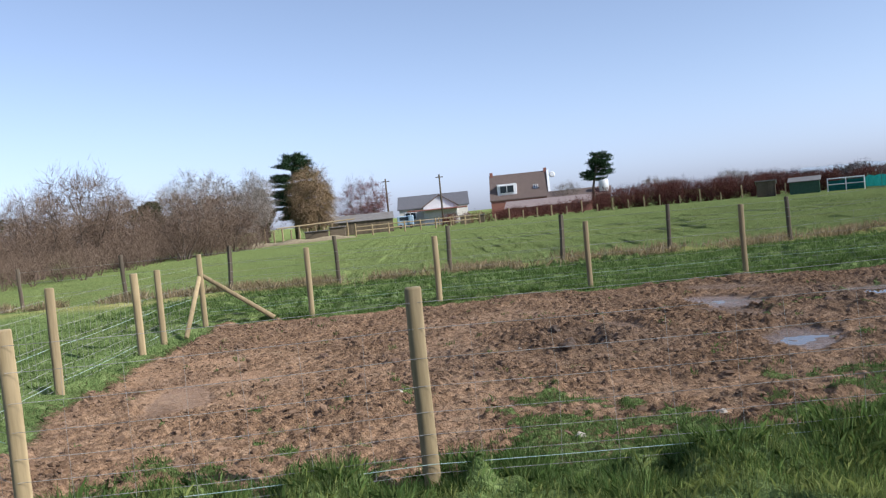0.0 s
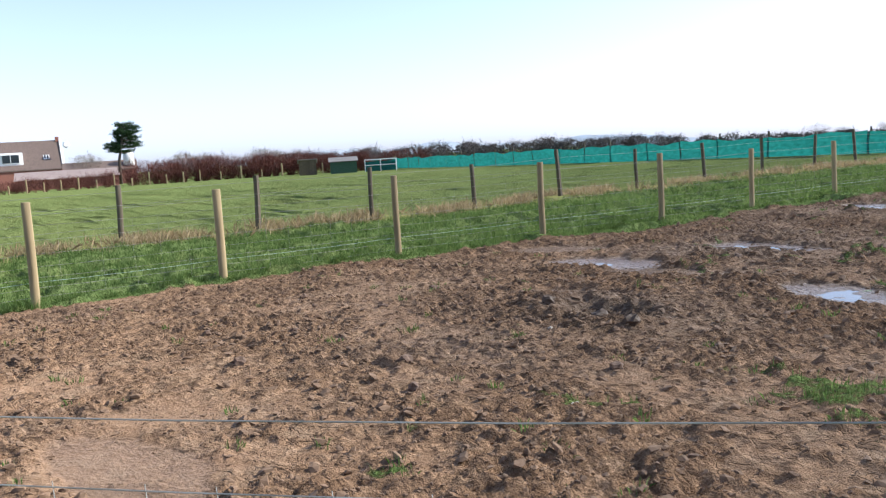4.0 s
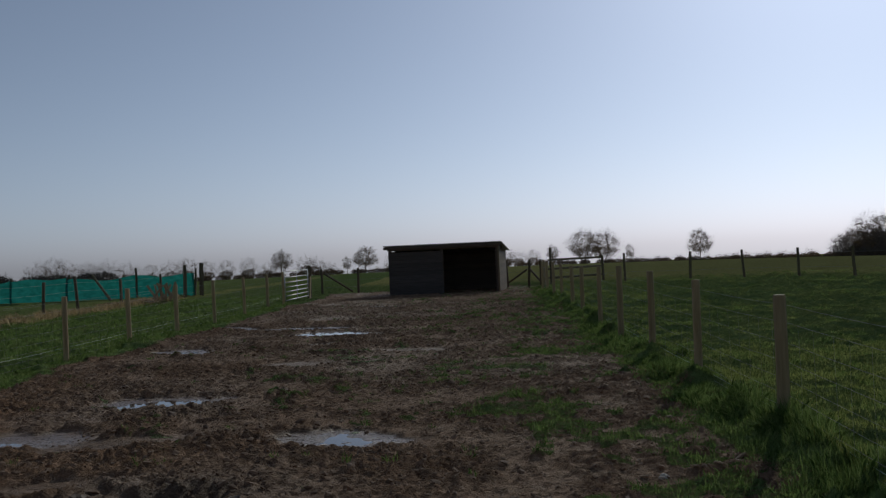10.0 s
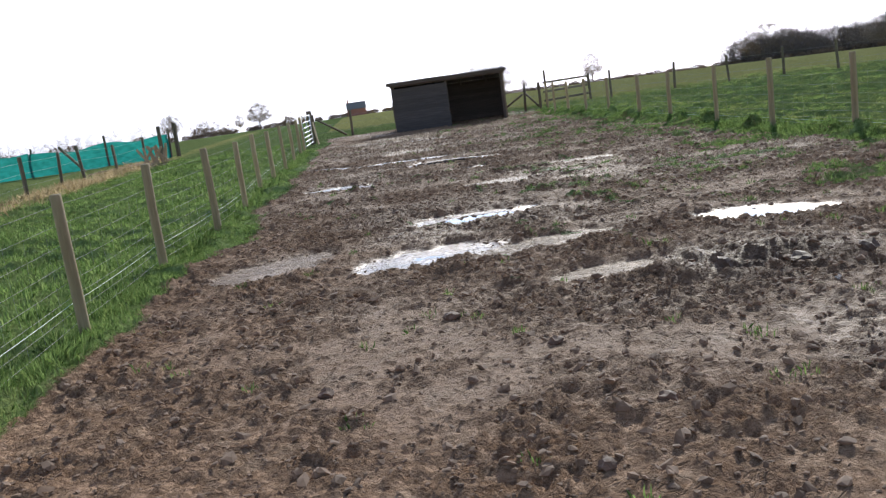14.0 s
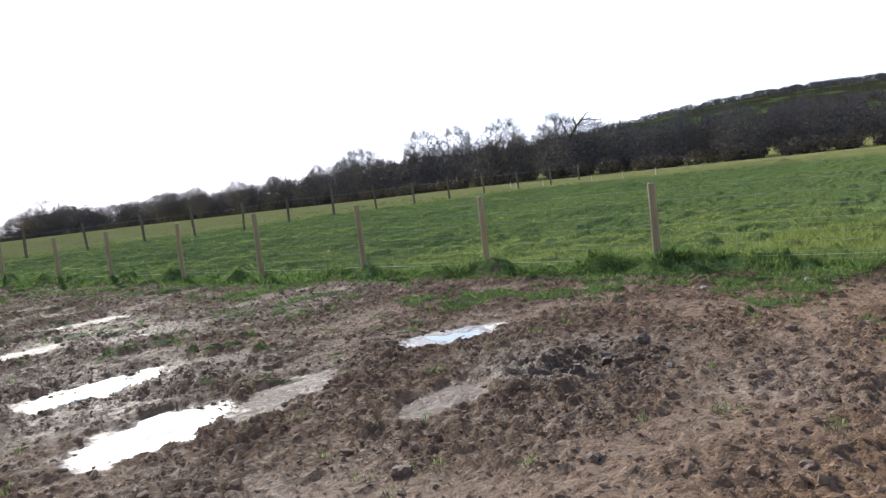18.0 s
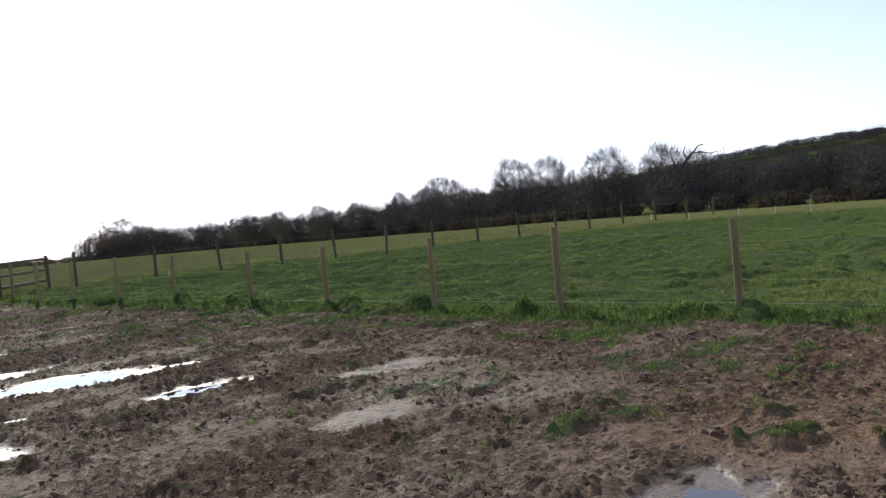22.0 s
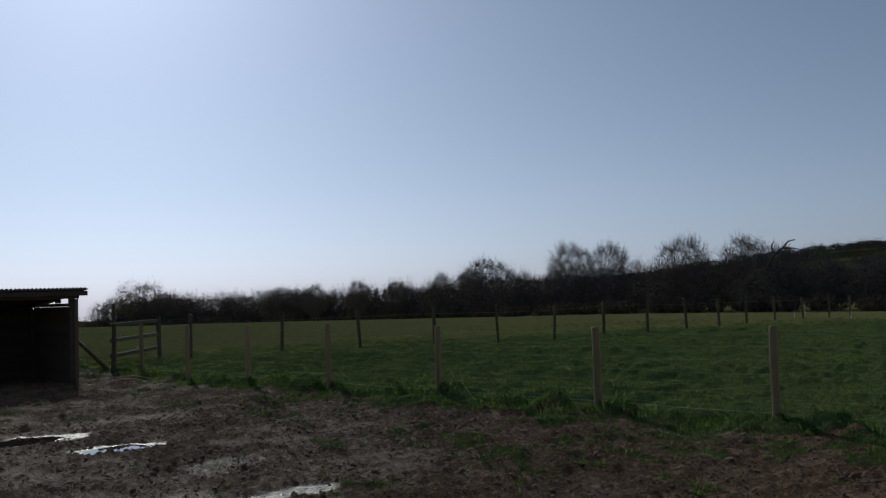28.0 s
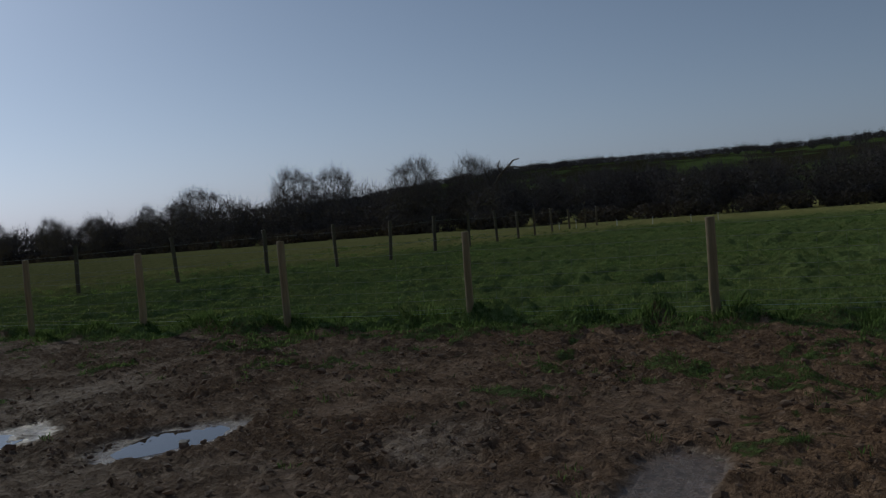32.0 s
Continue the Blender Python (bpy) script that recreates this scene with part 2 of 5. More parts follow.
    h = k.maths("MULTIPLY", h, k.maths("SUBTRACT", 1.0, k.maths("MULTIPLY", w2, 0.82)))
    k.bump(h, 1.0, 0.038)
    return k.m


M_GROUND = ground_material()


def blade_material(name, lo, mid, hi):
    k = Mat(name, 0.9, spec=0.0)
    c = k.ramp(k.island(), (0.0, lo), (0.55, mid), (1.0, hi))
    k.colour(k.mix(k.maths("MULTIPLY", k.noise(1.1, 3), 0.7), c, lo))
    k.b.inputs["Subsurface Weight"].default_value = 0.0
    out = k.t.nodes["Material Output"]
    tr = k.n("ShaderNodeBsdfTranslucent")
    k.link(c, tr.inputs["Color"])
    mx = k.n("ShaderNodeMixShader", Fac=0.38)
    k.link(k.b.outputs[0], mx.inputs[1])
    k.link(tr.outputs[0], mx.inputs[2])
    k.link(mx.outputs[0], out.inputs["Surface"])
    return k.m


M_BLADE = blade_material("grass_blades", (0.060, 0.105, 0.030), (0.125, 0.200, 0.058), (0.23, 0.305, 0.112))
M_PASTURE = blade_material("grazed_pasture_blades", (0.135, 0.178, 0.052), (0.225, 0.275, 0.082), (0.33, 0.365, 0.135))
M_STRAW = blade_material("dry_grass_blades", (0.23, 0.175, 0.10), (0.38, 0.305, 0.18), (0.52, 0.43, 0.28))


def twig_material(name, lo, hi, rough=0.9):
    k = Mat(name, rough, spec=0.05)
    c = k.ramp(k.island(), (0.0, lo), (1.0, hi))
    k.colour(k.mix(k.maths("MULTIPLY", k.noise(0.5, 3), 0.6), c, lo))
    return k.m


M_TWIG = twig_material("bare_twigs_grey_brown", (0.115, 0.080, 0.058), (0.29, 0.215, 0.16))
M_TWIG_OLIVE = twig_material("bare_twigs_olive", (0.17, 0.115, 0.062), (0.40, 0.285, 0.165))
M_TWIG_RED = twig_material("bare_twigs_russet", (0.085, 0.034, 0.028), (0.22, 0.090, 0.070))
# lightened and cooled so this twig colour carries some distance haze
M_TWIG_DARK = twig_material("wood_edge_twigs", (0.085, 0.074, 0.072), (0.20, 0.175, 0.165))
M_TWIG_FRINGE = twig_material("dead_bramble_stems", (0.080, 0.064, 0.052), (0.175, 0.140, 0.112))
M_TWIG_MAUVE = twig_material("bare_twigs_mauve_red", (0.13, 0.060, 0.055), (0.31, 0.165, 0.15))
M_TWIG_PALE = twig_material("pale_birch_twigs", (0.20, 0.175, 0.15), (0.38, 0.34, 0.30))
M_NEEDLE = twig_material("dark_pine_needles", (0.018, 0.038, 0.018), (0.055, 0.095, 0.042))
M_IVY = twig_material("dark_evergreen_leaves", (0.016, 0.026, 0.010), (0.050, 0.066, 0.024))
M_TRUNK = wood("tree_bark", (0.15, 0.12, 0.09), (0.07, 0.055, 0.042), (6, 6, 1.5))


def water_material():
    k = Mat("muddy_puddle_water", 0.03, spec=0.6)
    k.colour(k.ramp(k.noise(3, 3), (0.3, (0.075, 0.055, 0.042)), (0.7, (0.115, 0.088, 0.07))))
    k.bump(k.noise(9, 2), 0.03, 0.004)
    return k.m


M_WATER = water_material()


def net_material():
    k = Mat("green_windbreak_netting", 0.75)
    c = k.ramp(k.noise(3, 4, k.coords((1, 1, 2))), (0.3, (0.006, 0.105, 0.092)), (0.7, (0.020, 0.20, 0.18)))
    k.colour(c)
    out = k.t.nodes["Material Output"]
    tr = k.n("ShaderNodeBsdfTranslucent")
    k.link(c, tr.inputs["Color"])
    mx = k.n("ShaderNodeMixShader", Fac=0.4)
    k.link(k.b.outputs[0], mx.inputs[1])
    k.link(tr.outputs[0], mx.inputs[2])
    k.link(mx.outputs[0], out.inputs["Surface"])
    return k.m


M_NET = net_material()


def plain(name, a, b, scale=4.0, rough=0.8, bump=0.2):
    k = Mat(name, rough)
    f = k.noise(scale, 5)
    k.colour(k.ramp(f, (0.3, a), (0.7, b)))
    k.bump(f, bump, 0.01)
    return k.m


M_TILE = plain("grey_brown_roof_tile", (0.11, 0.080, 0.068), (0.19, 0.14, 0.12), 6)
M_SLATE = plain("slate_roof", (0.09, 0.09, 0.10), (0.15, 0.15, 0.165), 5)
M_WHITE = plain("white_paint", (0.70, 0.71, 0.72), (0.82, 0.82, 0.82), 3, 0.5)
M_BRICK = plain("red_brick_wall", (0.23, 0.095, 0.07), (0.33, 0.145, 0.11), 12)
M_RENDER = plain("pale_render_wall", (0.58, 0.55, 0.50), (0.70, 0.67, 0.61), 3)
M_GLASS = Mat("window_glass", 0.05, spec=0.8).colour((0.03, 0.04, 0.05)).m
M_GREENSHED = plain("green_painted_boards", (0.035, 0.085, 0.055), (0.06, 0.12, 0.08), 6)
# pale grey-blue with the haze of distance already in the base colour
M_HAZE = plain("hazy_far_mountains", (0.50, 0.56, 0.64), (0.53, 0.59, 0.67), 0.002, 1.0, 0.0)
M_STONE = plain("pale_stone", (0.33, 0.29, 0.24), (0.52, 0.47, 0.40), 9)
M_MUCK = plain("dark_muck", (0.045, 0.028, 0.018), (0.105, 0.066, 0.042), 14, 0.75, 0.6)
M_CLOD = plain("mud_clod", (0.085, 0.052, 0.035), (0.17, 0.105, 0.07), 20, 0.85, 0.6)
# Crumbs darker than flat mud, with shade of their backlit sides in the colour.
M_CRUMB = plain("mud_crumb", (0.10, 0.062, 0.039), (0.25, 0.160, 0.100), 7, 0.95, 0.5)
M_PALEROOF = plain("pale_pinkish_grey_sheet", (0.19, 0.145, 0.135), (0.27, 0.215, 0.20), 2.0)
M_SAND = plain("pale_tan_sand", (0.17, 0.14, 0.085), (0.29, 0.235, 0.15), 5)
M_STAKE = plain("white_plastic_stake", (0.72, 0.72, 0.70), (0.82, 0.82, 0.80), 5, 0.4)
M_BLUE = plain("pale_blue_vehicle_paint", (0.30, 0.42, 0.52), (0.42, 0.52, 0.60), 2, 0.4)


# ---- mesh helpers ----
class MB:
    """Collects points and faces for one mesh."""

    def __init__(self):
        self.v, self.f, self.mi = [], [], []

    def add(self, pts, faces, mi=0):
        o = len(self.v)
        self.v.extend(tuple(p) for p in pts)
        self.f.extend(tuple(i + o for i in f) for f in faces)
        self.mi.extend([mi] * len(faces))
        return self

    def box(self, lo, hi, m=None, bev=0.0):
        (a, b, c), (d, e, f) = lo, hi
        if bev:
            s = bev
            pts = []
            for z, q in ((c, s), (c + s, 0), (f - s, 0), (f, s)):
                t = s if not q else s * 2
                pts += [(a + t, b + q, z), (d - t, b + q, z), (d - q, b + t, z), (d - q, e - t, z), (d - t, e - q, z), (a + t, e - q, z), (a + q, e - t, z), (a + q, b + t, z)]
            fs = [tuple(reversed(range(8))), tuple(range(24, 32))]
            for k in range(3):
                for i in range(8):
                    j = (i + 1) % 8
                    fs.append((k * 8 + i, k * 8 + j, k * 8 + 8 + j, k * 8 + 8 + i))
        else:
            pts = [(a, b, c), (d, b, c), (d, e, c), (a, e, c), (a, b, f), (d, b, f), (d, e, f), (a, e, f)]
            fs = [(0, 3, 2, 1), (4, 5, 6, 7), (0, 1, 5, 4), (1, 2, 6, 5), (2, 3, 7, 6), (3, 0, 4, 7)]
        if m is not None:
            pts = [m @ Vector(p) for p in pts]
        return self.add(pts, fs)

    def tube(self, pts, radii, n=6, caps=True, mi=0, phase=0.0):
        rings = []
        pts = [Vector(p) for p in pts]
        for k, p in enumerate(pts):
            d = (pts[min(k + 1, len(pts) - 1)] - pts[max(k - 1, 0)]).normalized()
            ref = Vector((1, 0, 0)) if abs(d.x) < 0.8 else Vector((0, 1, 0))
            a = d.cross(ref).normalized()
            b = d.cross(a)
            r = radii[k] if isinstance(radii, (list, tuple)) else radii
            rings += [p + (a * math.cos(phase + 2 * math.pi * i / n) + b * math.sin(phase + 2 * math.pi * i / n)) * r for i in range(n)]
        fs = []
        for k in range(len(pts) - 1):
            for i in range(n):
                j = (i + 1) % n
                fs.append((k * n + i, k * n + j, k * n + n + j, k * n + n + i))
        if caps:
            fs.append(tuple(reversed(range(n))))
            fs.append(tuple(range((len(pts) - 1) * n, len(pts) * n)))
        return self.add(rings, fs, mi)

    def mesh(self, name, mats, smooth=False):
        me = bpy.data.meshes.new(name)
        me.from_pydata(self.v, [], self.f)
        for m in mats if isinstance(mats, (list, tuple)) else [mats]:
            me.materials.append(m)
        if any(self.mi):
            me.polygons.foreach_set("material_index", self.mi)
        if smooth:
            me.polygons.foreach_set("use_smooth", [True] * len(self.f))
        return me


def tri_mesh(name, verts, mat, n=3):
    """A mesh of loose faces of n corners each, from an array of points."""
    verts = np.asarray(verts, np.float32).reshape(-1, 3)
    me = bpy.data.meshes.new(name)
    k = len(verts) // n
    me.vertices.add(len(verts))
    me.vertices.foreach_set("co", verts.ravel())
    me.loops.add(k * n)
    me.loops.foreach_set("vertex_index", np.arange(k * n, dtype=np.int32))
    me.polygons.add(k)
    me.polygons.foreach_set("loop_start", np.arange(0, k * n, n, dtype=np.int32))
    me.update(calc_edges=True)
    me.materials.append(mat)
    return me


def part(name, mesh, parent, label="", m=None):
    ob = new(name, mesh)
    ob.parent = parent
    if m is not None:
        ob.matrix_basis = m
    return tagged(ob, label) if label else ob


def thing(name, label, category, m=None, group="", kind=""):
    ob = new(name)
    ob.empty_display_size = 0.1
    if m is not None:
        ob.matrix_basis = m
    return tagged(ob, label, category, group, kind)


# ---- the ground ----
def right_x(y):
    return np.interp(y, [1.6, 12, 20, 31, 36], [3.33, 3.29, 3.17, 3.04, 3.5])


def left_x(y):
    return np.interp(y, [7.5, 13.5], [-6.2, -6.0])


def far_z(x, y):
    d, a = np.hypot(x, y), np.degrees(np.arctan2(x, y))
    z = -1.25 * step(10, 95, x) * step(-30, 10, y + 0 * x)
    z = z - 0.0185 * np.maximum(d - 78, 0) * step(-52, -28, a) * (1 - step(38, 56, a)) * (y > 0)
    w = step(46, 74, a) * (1 - step(125, 160, a))
    z = z + w * step(125, 430, d) * 17.5
    return z


# x, y, half length, half width, turn, depth of water
PUDDLES = [
    (-0.22, 7.24, 0.42, 0.25, -22, 0.45), (-3.35, 7.55, 0.48, 0.29, 12, 0.35), (-2.35, 7.30, 0.48, 0.20, 20, -0.3),
    (-2.75, 9.50, 0.50, 0.30, 10, 0.9), (-1.90, 12.70, 0.38, 0.22, 5, -0.3), (-2.20, 17.50, 0.64, 0.40, -28, 1.0),
    (-3.05, 19.12, 0.85, 0.26, -4, 0.35), (-1.86, 15.32, 0.42, 0.21, -8, 0.9), (-1.52, 24.66, 0.40, 0.24, -14, 1.0),
    (-2.15, 26.25, 0.62, 0.30, -14, 1.0), (-1.05, 16.95, 0.34, 0.14, -25, 0.4), (-0.20, 14.00, 0.50, 0.22, -20, -0.2),
    (-4.72, 12.70, 0.30, 0.15, -20, -0.2), (-4.90, 8.15, 0.52, 0.28, 35, -0.2), (-2.10, 5.85, 0.36, 0.15, 10, -0.2),
    (-4.45, 15.00, 0.48, 0.34, -30, 0.4), (-4.95, 20.10, 0.60, 0.16, -45, 0.4), (-3.52, 15.95, 0.22, 0.10, -10, 0.5),
    (0.20, 13.65, 0.32, 0.12, -40, -0.2), (-1.95, 21.3, 0.45, 0.16, -10, 0.3), (-0.20, 1.25, 0.55, 0.22, 10, -0.2),
]


def puddle_d(x, y, p):
    cx, cy, a, b, turn, _ = p
    c, s = math.cos(radians(turn)), math.sin(radians(turn))
    u, v = (x - cx) * c + (y - cy) * s, -(x - cx) * s + (y - cy) * c
    return np.sqrt((u / a) ** 2 + (v / b) ** 2) + 0.75 * (vn(x, y, 0.22, 31) - 0.5) + 0.35 * (vn(x, y, 0.09, 37) - 0.5)


def inside(x, y):
    """How far inside the paddock a spot lies, in metres."""
    d = np.minimum(np.minimum(x - left_x(y), right_x(y) - x), np.minimum(y - 0.05, 36.8 - y))
    return np.minimum(d, ((y - 1.6) * 1.6 - (x - 3.36) * 1.5) / 2.19)


def cover_at(x, y):
    """How grassy the ground is, 0 bare mud to 1 turf."""
    w = vn(x, y, 1.3, 3) - 0.5
    w2 = vn(x, y, 0.45, 5) - 0.5
    left = step(0.75, 0.30, (x - left_x(y)) * np.interp(y, [3, 6, 10], [3.2, 1.6, 0.95]) + 0.5 * w + 0.3 * w2)
    dist = right_x(y) - x
    right = step(0.9, 0.1, dist / 0.55 + 1.1 * w + 0.7 * w2)
    p = 0.34 * vn(x, y, 0.9, 11) + 0.40 * vn(x, y, 0.24, 13) + 0.26 * vn(x, y, 0.08, 17)
    thr = np.interp(dist, [0.3, 1.0, 2.2, 3.4, 5.5, 9.0], [0.39, 0.51, 0.585, 0.64, 0.74, 0.85]) - 0.05 * np.exp(-(((y - 14.0) / 6.0) ** 2)) + 0.09 * np.exp(-(((y - 3.0) / 4.0) ** 2))
    patch = 0.70 * step(thr - 0.04, thr + 0.10, p)
    mid = step(0.50, 0.75, vn(x, y, 1.1, 15)) * np.exp(-(((x - 0.3) / 1.7) ** 2 + ((y - 10.6) / 2.2) ** 2)) * 0.30
    near = step(0.3, -0.1, (y - 0.35) + 0.5 * w)
    back = step(35.8, 36.8, y + w)
    c = np.maximum.reduce([left, right, patch, mid, near * 0.8, back])
    c = c * (1 - np.exp(-(((x + 1.1) / 0.9) ** 2 + ((y - 5.25) / 0.7) ** 2)))
    out = step(0.15, -0.1, inside(x, y))
    return np.clip(np.maximum(c, out), 0, 1)


def mud_relief(x, y):
    """Flat trodden mud with clods standing on it: the height, how rough the spot is, and where a clod stands."""
    amp = 0.36 + 0.26 * step(0.30, 0.66, vn(x, y, 1.1, 25)) + 0.34 * step(0.36, 0.66, vn(x, y, 0.42, 26))
    amp = amp * (1 - 0.65 * np.exp(-(((x + 0.8) / 2.8) ** 2 + ((y - 1.4) / 1.3) ** 2)) * step(0.75, 0.35, vn(x, y, 0.6, 39)))
    wx = x + 0.09 * vn(x, y, 0.2, 51) + 0.05 * vn(x, y, 0.055, 53)
    wy = y + 0.09 * vn(x, y, 0.2, 52) + 0.05 * vn(x, y, 0.055, 54)
    gate = 0.55 * vn(x, y, 0.36, 30) + 0.45 * amp
    jag = 0.4 + 1.2 * vn(x, y, 0.027, 36)
    clod = step(0.545, 0.595, vn(wx, wy, 0.055, 28) + 0.14 * (gate - 0.5)) * jag
    ridge = step(0.58, 0.63, vn(wx * 0.7, wy, 0.11, 34)) * jag * (0.3 + vn(x, y, 0.2, 35))
    crumb = step(0.56, 0.66, vn(wx, wy, 0.04, 29))
    pit = step(0.60, 0.70, vn(wx, wy, 0.10, 32))
    up = 0.027 * clod + 0.020 * ridge + 0.012 * crumb
    z = amp * (up - 0.022 * pit) + 0.006 * (vn(x, y, 0.05, 33) - 0.5)
    return z - 0.012, np.clip((amp - 0.2) / 0.8, 0, 1), step(0.006, 0.020, amp * up)


def ground_z(x, y):
    x, y = np.asarray(x, float), np.asarray(y, float)
    cov, ins = cover_at(x, y), step(-0.2, 0.4, inside(x, y))
    near = step(75, 40, np.hypot(x, y - 15))
    turf = 0.03 * (vn(x, y, 0.5, 21) - 0.5) + 0.09 * (vn(x, y, 1.9, 22) - 0.5)
    turf = turf + 0.080 * step(0.50, 0.78, 0.7 * vn(x, y, 0.36, 121) + 0.3 * vn(x, y, 0.13, 122)) * (0.5 + vn(x, y, 2.5, 123))
    bank = np.exp(-(((x - right_x(y) + 0.02) / 0.26) ** 2)) * step(1.2, 2.0, y) * step(34, 33, y)
    bank = bank * 0.17 * step(0.34, 0.74, 0.75 * vn(x, y, 0.42, 124) + 0.25 * vn(x, y, 0.12, 125))
    mud = 0.06 * (vn(x, y, 1.6, 23) - 0.5)
    relief, _, _ = mud_relief(x, y)
    mud = mud + relief
    z = mud * (1 - 0.65 * cov) + turf * cov
    z = z * ins + turf * near * (1 - ins) + bank
    for p in PUDDLES:
        cx, cy, a = p[:3]
        m = (np.abs(x - cx) < a * 2.6 + 0.3) & (np.abs(y - cy) < a * 2.6 + 0.3)
        if not m.any():
            continue
        d = puddle_d(x[m], y[m], p)
        k = step(1.9, 1.25, d)
        z[m] = z[m] * (1 - 0.93 * k) - 0.040 * k - 0.02 * step(1.0, 0.4, d) * max(p[5], 0)
    # the trampled hole with its dark rim
    d = np.hypot((x + 1.15) / 0.62, (y - 5.28) / 0.40) + 0.4 * (vn(x, y, 0.25, 41) - 0.5)
    z = z - 0.11 * np.exp(-((d / 0.55) ** 2)) + 0.055 * np.exp(-(((d - 1.05) / 0.30) ** 2)) * (0.4 + vn(x, y, 0.16, 43))
    return z + far_z(x, y)


def spaced(stretches, reach, grow=1.16):
    """Grid lines: even ones over the stretches (from, to, gap), then ever wider ones on both sides."""
    mid = np.concatenate([np.arange(a, b, g) for a, b, g in stretches] + [[stretches[-1][1]]])

    def outer(s):
        out, p = [], 0.0
        while p < reach:
            s *= grow
            p += s
            out.append(p)
        return np.array(out)

    return np.r_[mid[0] - outer(stretches[0][2])[::-1], mid, mid[-1] + outer(stretches[-1][2])]


def build_ground():
    xs, ys = spaced([(-12.6, -6.6, 0.15), (-6.6, -6.1, 0.05), (-6.1, 3.8, 0.024), (3.8, 9.0, 0.085), (9.0, 20.0, 0.17), (20.0, 34.0, 0.4)], 3400), spaced([(0.8, 11.0, 0.022), (11.0, 18.0, 0.032), (18.0, 32.0, 0.045), (32.0, 40.0, 0.16)], 3400)
    gx, gy = np.meshgrid(xs, ys)
    x, y = gx.ravel(), gy.ravel()
    z = ground_z(x, y)
    nx, ny = len(xs), len(ys)
    i = (np.arange(ny - 1)[:, None] * nx + np.arange(nx - 1)[None, :]).ravel()
    quads = np.stack([i, i + 1, i + nx + 1, i + nx], -1).astype(np.int32)
    me = bpy.data.meshes.new("ground")
    me.vertices.add(len(x))
    me.vertices.foreach_set("co", np.stack([x, y, z], -1).astype(np.float32).ravel())
    me.loops.add(quads.size)
    me.loops.foreach_set("vertex_index", quads.ravel())
    me.polygons.add(len(quads))
    me.polygons.foreach_set("loop_start", np.arange(0, quads.size, 4, dtype=np.int32))
    me.polygons.foreach_set("use_smooth", np.ones(len(quads), bool))
    me.update(calc_edges=True)
    wet = 0.30 * step(0.40, 0.75, vn(x, y, 2.2, 61)) + 0.30 * step(0.6, 0.8, vn(x, y, 0.9, 62)) * step(-0.5, 1.5, -x)
    for p in PUDDLES:
        m = (np.abs(x - p[0]) < 2) & (np.abs(y - p[1]) < 2)
        wet[m] = np.maximum(wet[m], (1.0 if p[5] > 0 else 0.6) * step(1.85, 1.25, puddle_d(x[m], y[m], p)))
    wet = np.maximum(wet, 0.5 * np.exp(-(((x + 4.0) / 1.5) ** 2 + ((y - 15.5) / 3.2) ** 2)) * (0.4 + vn(x, y, 0.5, 66)))
    ins = step(0.0, 0.5, inside(x, y))
    wet = wet * ins
    _, rough, clod = mud_relief(x, y)
    clod = clod * (1 - step(0.5, 1.0, wet))
    hole = np.exp(-((np.hypot((x + 1.05) / 0.75, (y - 5.2) / 0.5)) ** 2))
    dry = step(0, 6, (x - 6.5) * 0.45 + (y - 36.0)) * (x > -6)
    dry = np.maximum(dry, 0.85 * np.exp(-(((x + 13.0) / 0.8) ** 2)) * (vn(x, y, 1.2, 64) > 0.35))
    dry = np.maximum(dry, np.maximum(0.8 * step(30, 46, x), 0.12 * step(-13.5, -15, x)))
    d, a = np.hypot(x, y), np.degrees(np.arctan2(x, y))
    far = step(118, 135, d) * step(30, 50, a) * (1 - step(130, 160, a))
    for name, val in (("cover", cover_at(x, y)), ("wet", np.clip(wet, 0, 1)), ("dry", np.clip(dry, 0, 1)), ("far", far), ("manure", np.clip(hole * 0.75, 0, 1)), ("rough", rough), ("clod", clod * ins)):
        at = me.attributes.new(name, "FLOAT", "POINT")
        at.data.foreach_set("value", val.astype(np.float32))
    me.materials.append(M_GROUND)
    return tagged(new("ground", me), "trampled brown mud paddock with green turf around it", "ground", kind="structure")


build_ground()


def gz(x, y):
    return float(ground_z(np.array([x]), np.array([y]))[0])


for p in PUDDLES:
    if p[5] > 0:
        mb = MB()
        c, s, k = math.cos(radians(p[4])), math.sin(radians(p[4])), 1.10 if p[5] > 0.8 else 1.0
        ring = []
        for i in range(28):
            t = 2 * math.pi * i / 28
            r = k * (1 + 0.08 * math.sin(3 * t + p[0]))
            u, v = p[2] * r * math.cos(t), p[3] * r * math.sin(t)
            ring.append((p[0] + u * c - v * s, p[1] + u * s + v * c, 0.0))
        mb.add([(q[0], q[1], -0.052 + 0.012 * p[5]) for q in ring], [tuple(range(28))])
        tagged(new("puddle", mb.mesh("puddle", M_WATER)), "shallow puddle of muddy rainwater lying in trampled mud", "puddle", "puddles in the paddock")


# ---- fences ----
def post_mesh(name, r, h, mat, top, square=False, seed=0):
    rd = random.Random(seed)
    mb = MB()
    n = 4 if square else 12
    hs = [-0.3, 0.0, 0.35, 0.7, h - 0.012, h]
    rs = [r * 1.04, r * 1.03, r * 1.01, r, r * 0.985, r * 0.86]
    off = [(rd.uniform(-1, 1) * 0.006, rd.uniform(-1, 1) * 0.006) for _ in hs]
    off[-1] = off[-2]
    mb.tube([(o[0], o[1], z) for o, z in zip(off, hs)], rs, n, True, 0, math.pi / 4 if square else 0.0)
    mb.mi[-1] = 1
    return mb.mesh(name, [mat, top], not square)


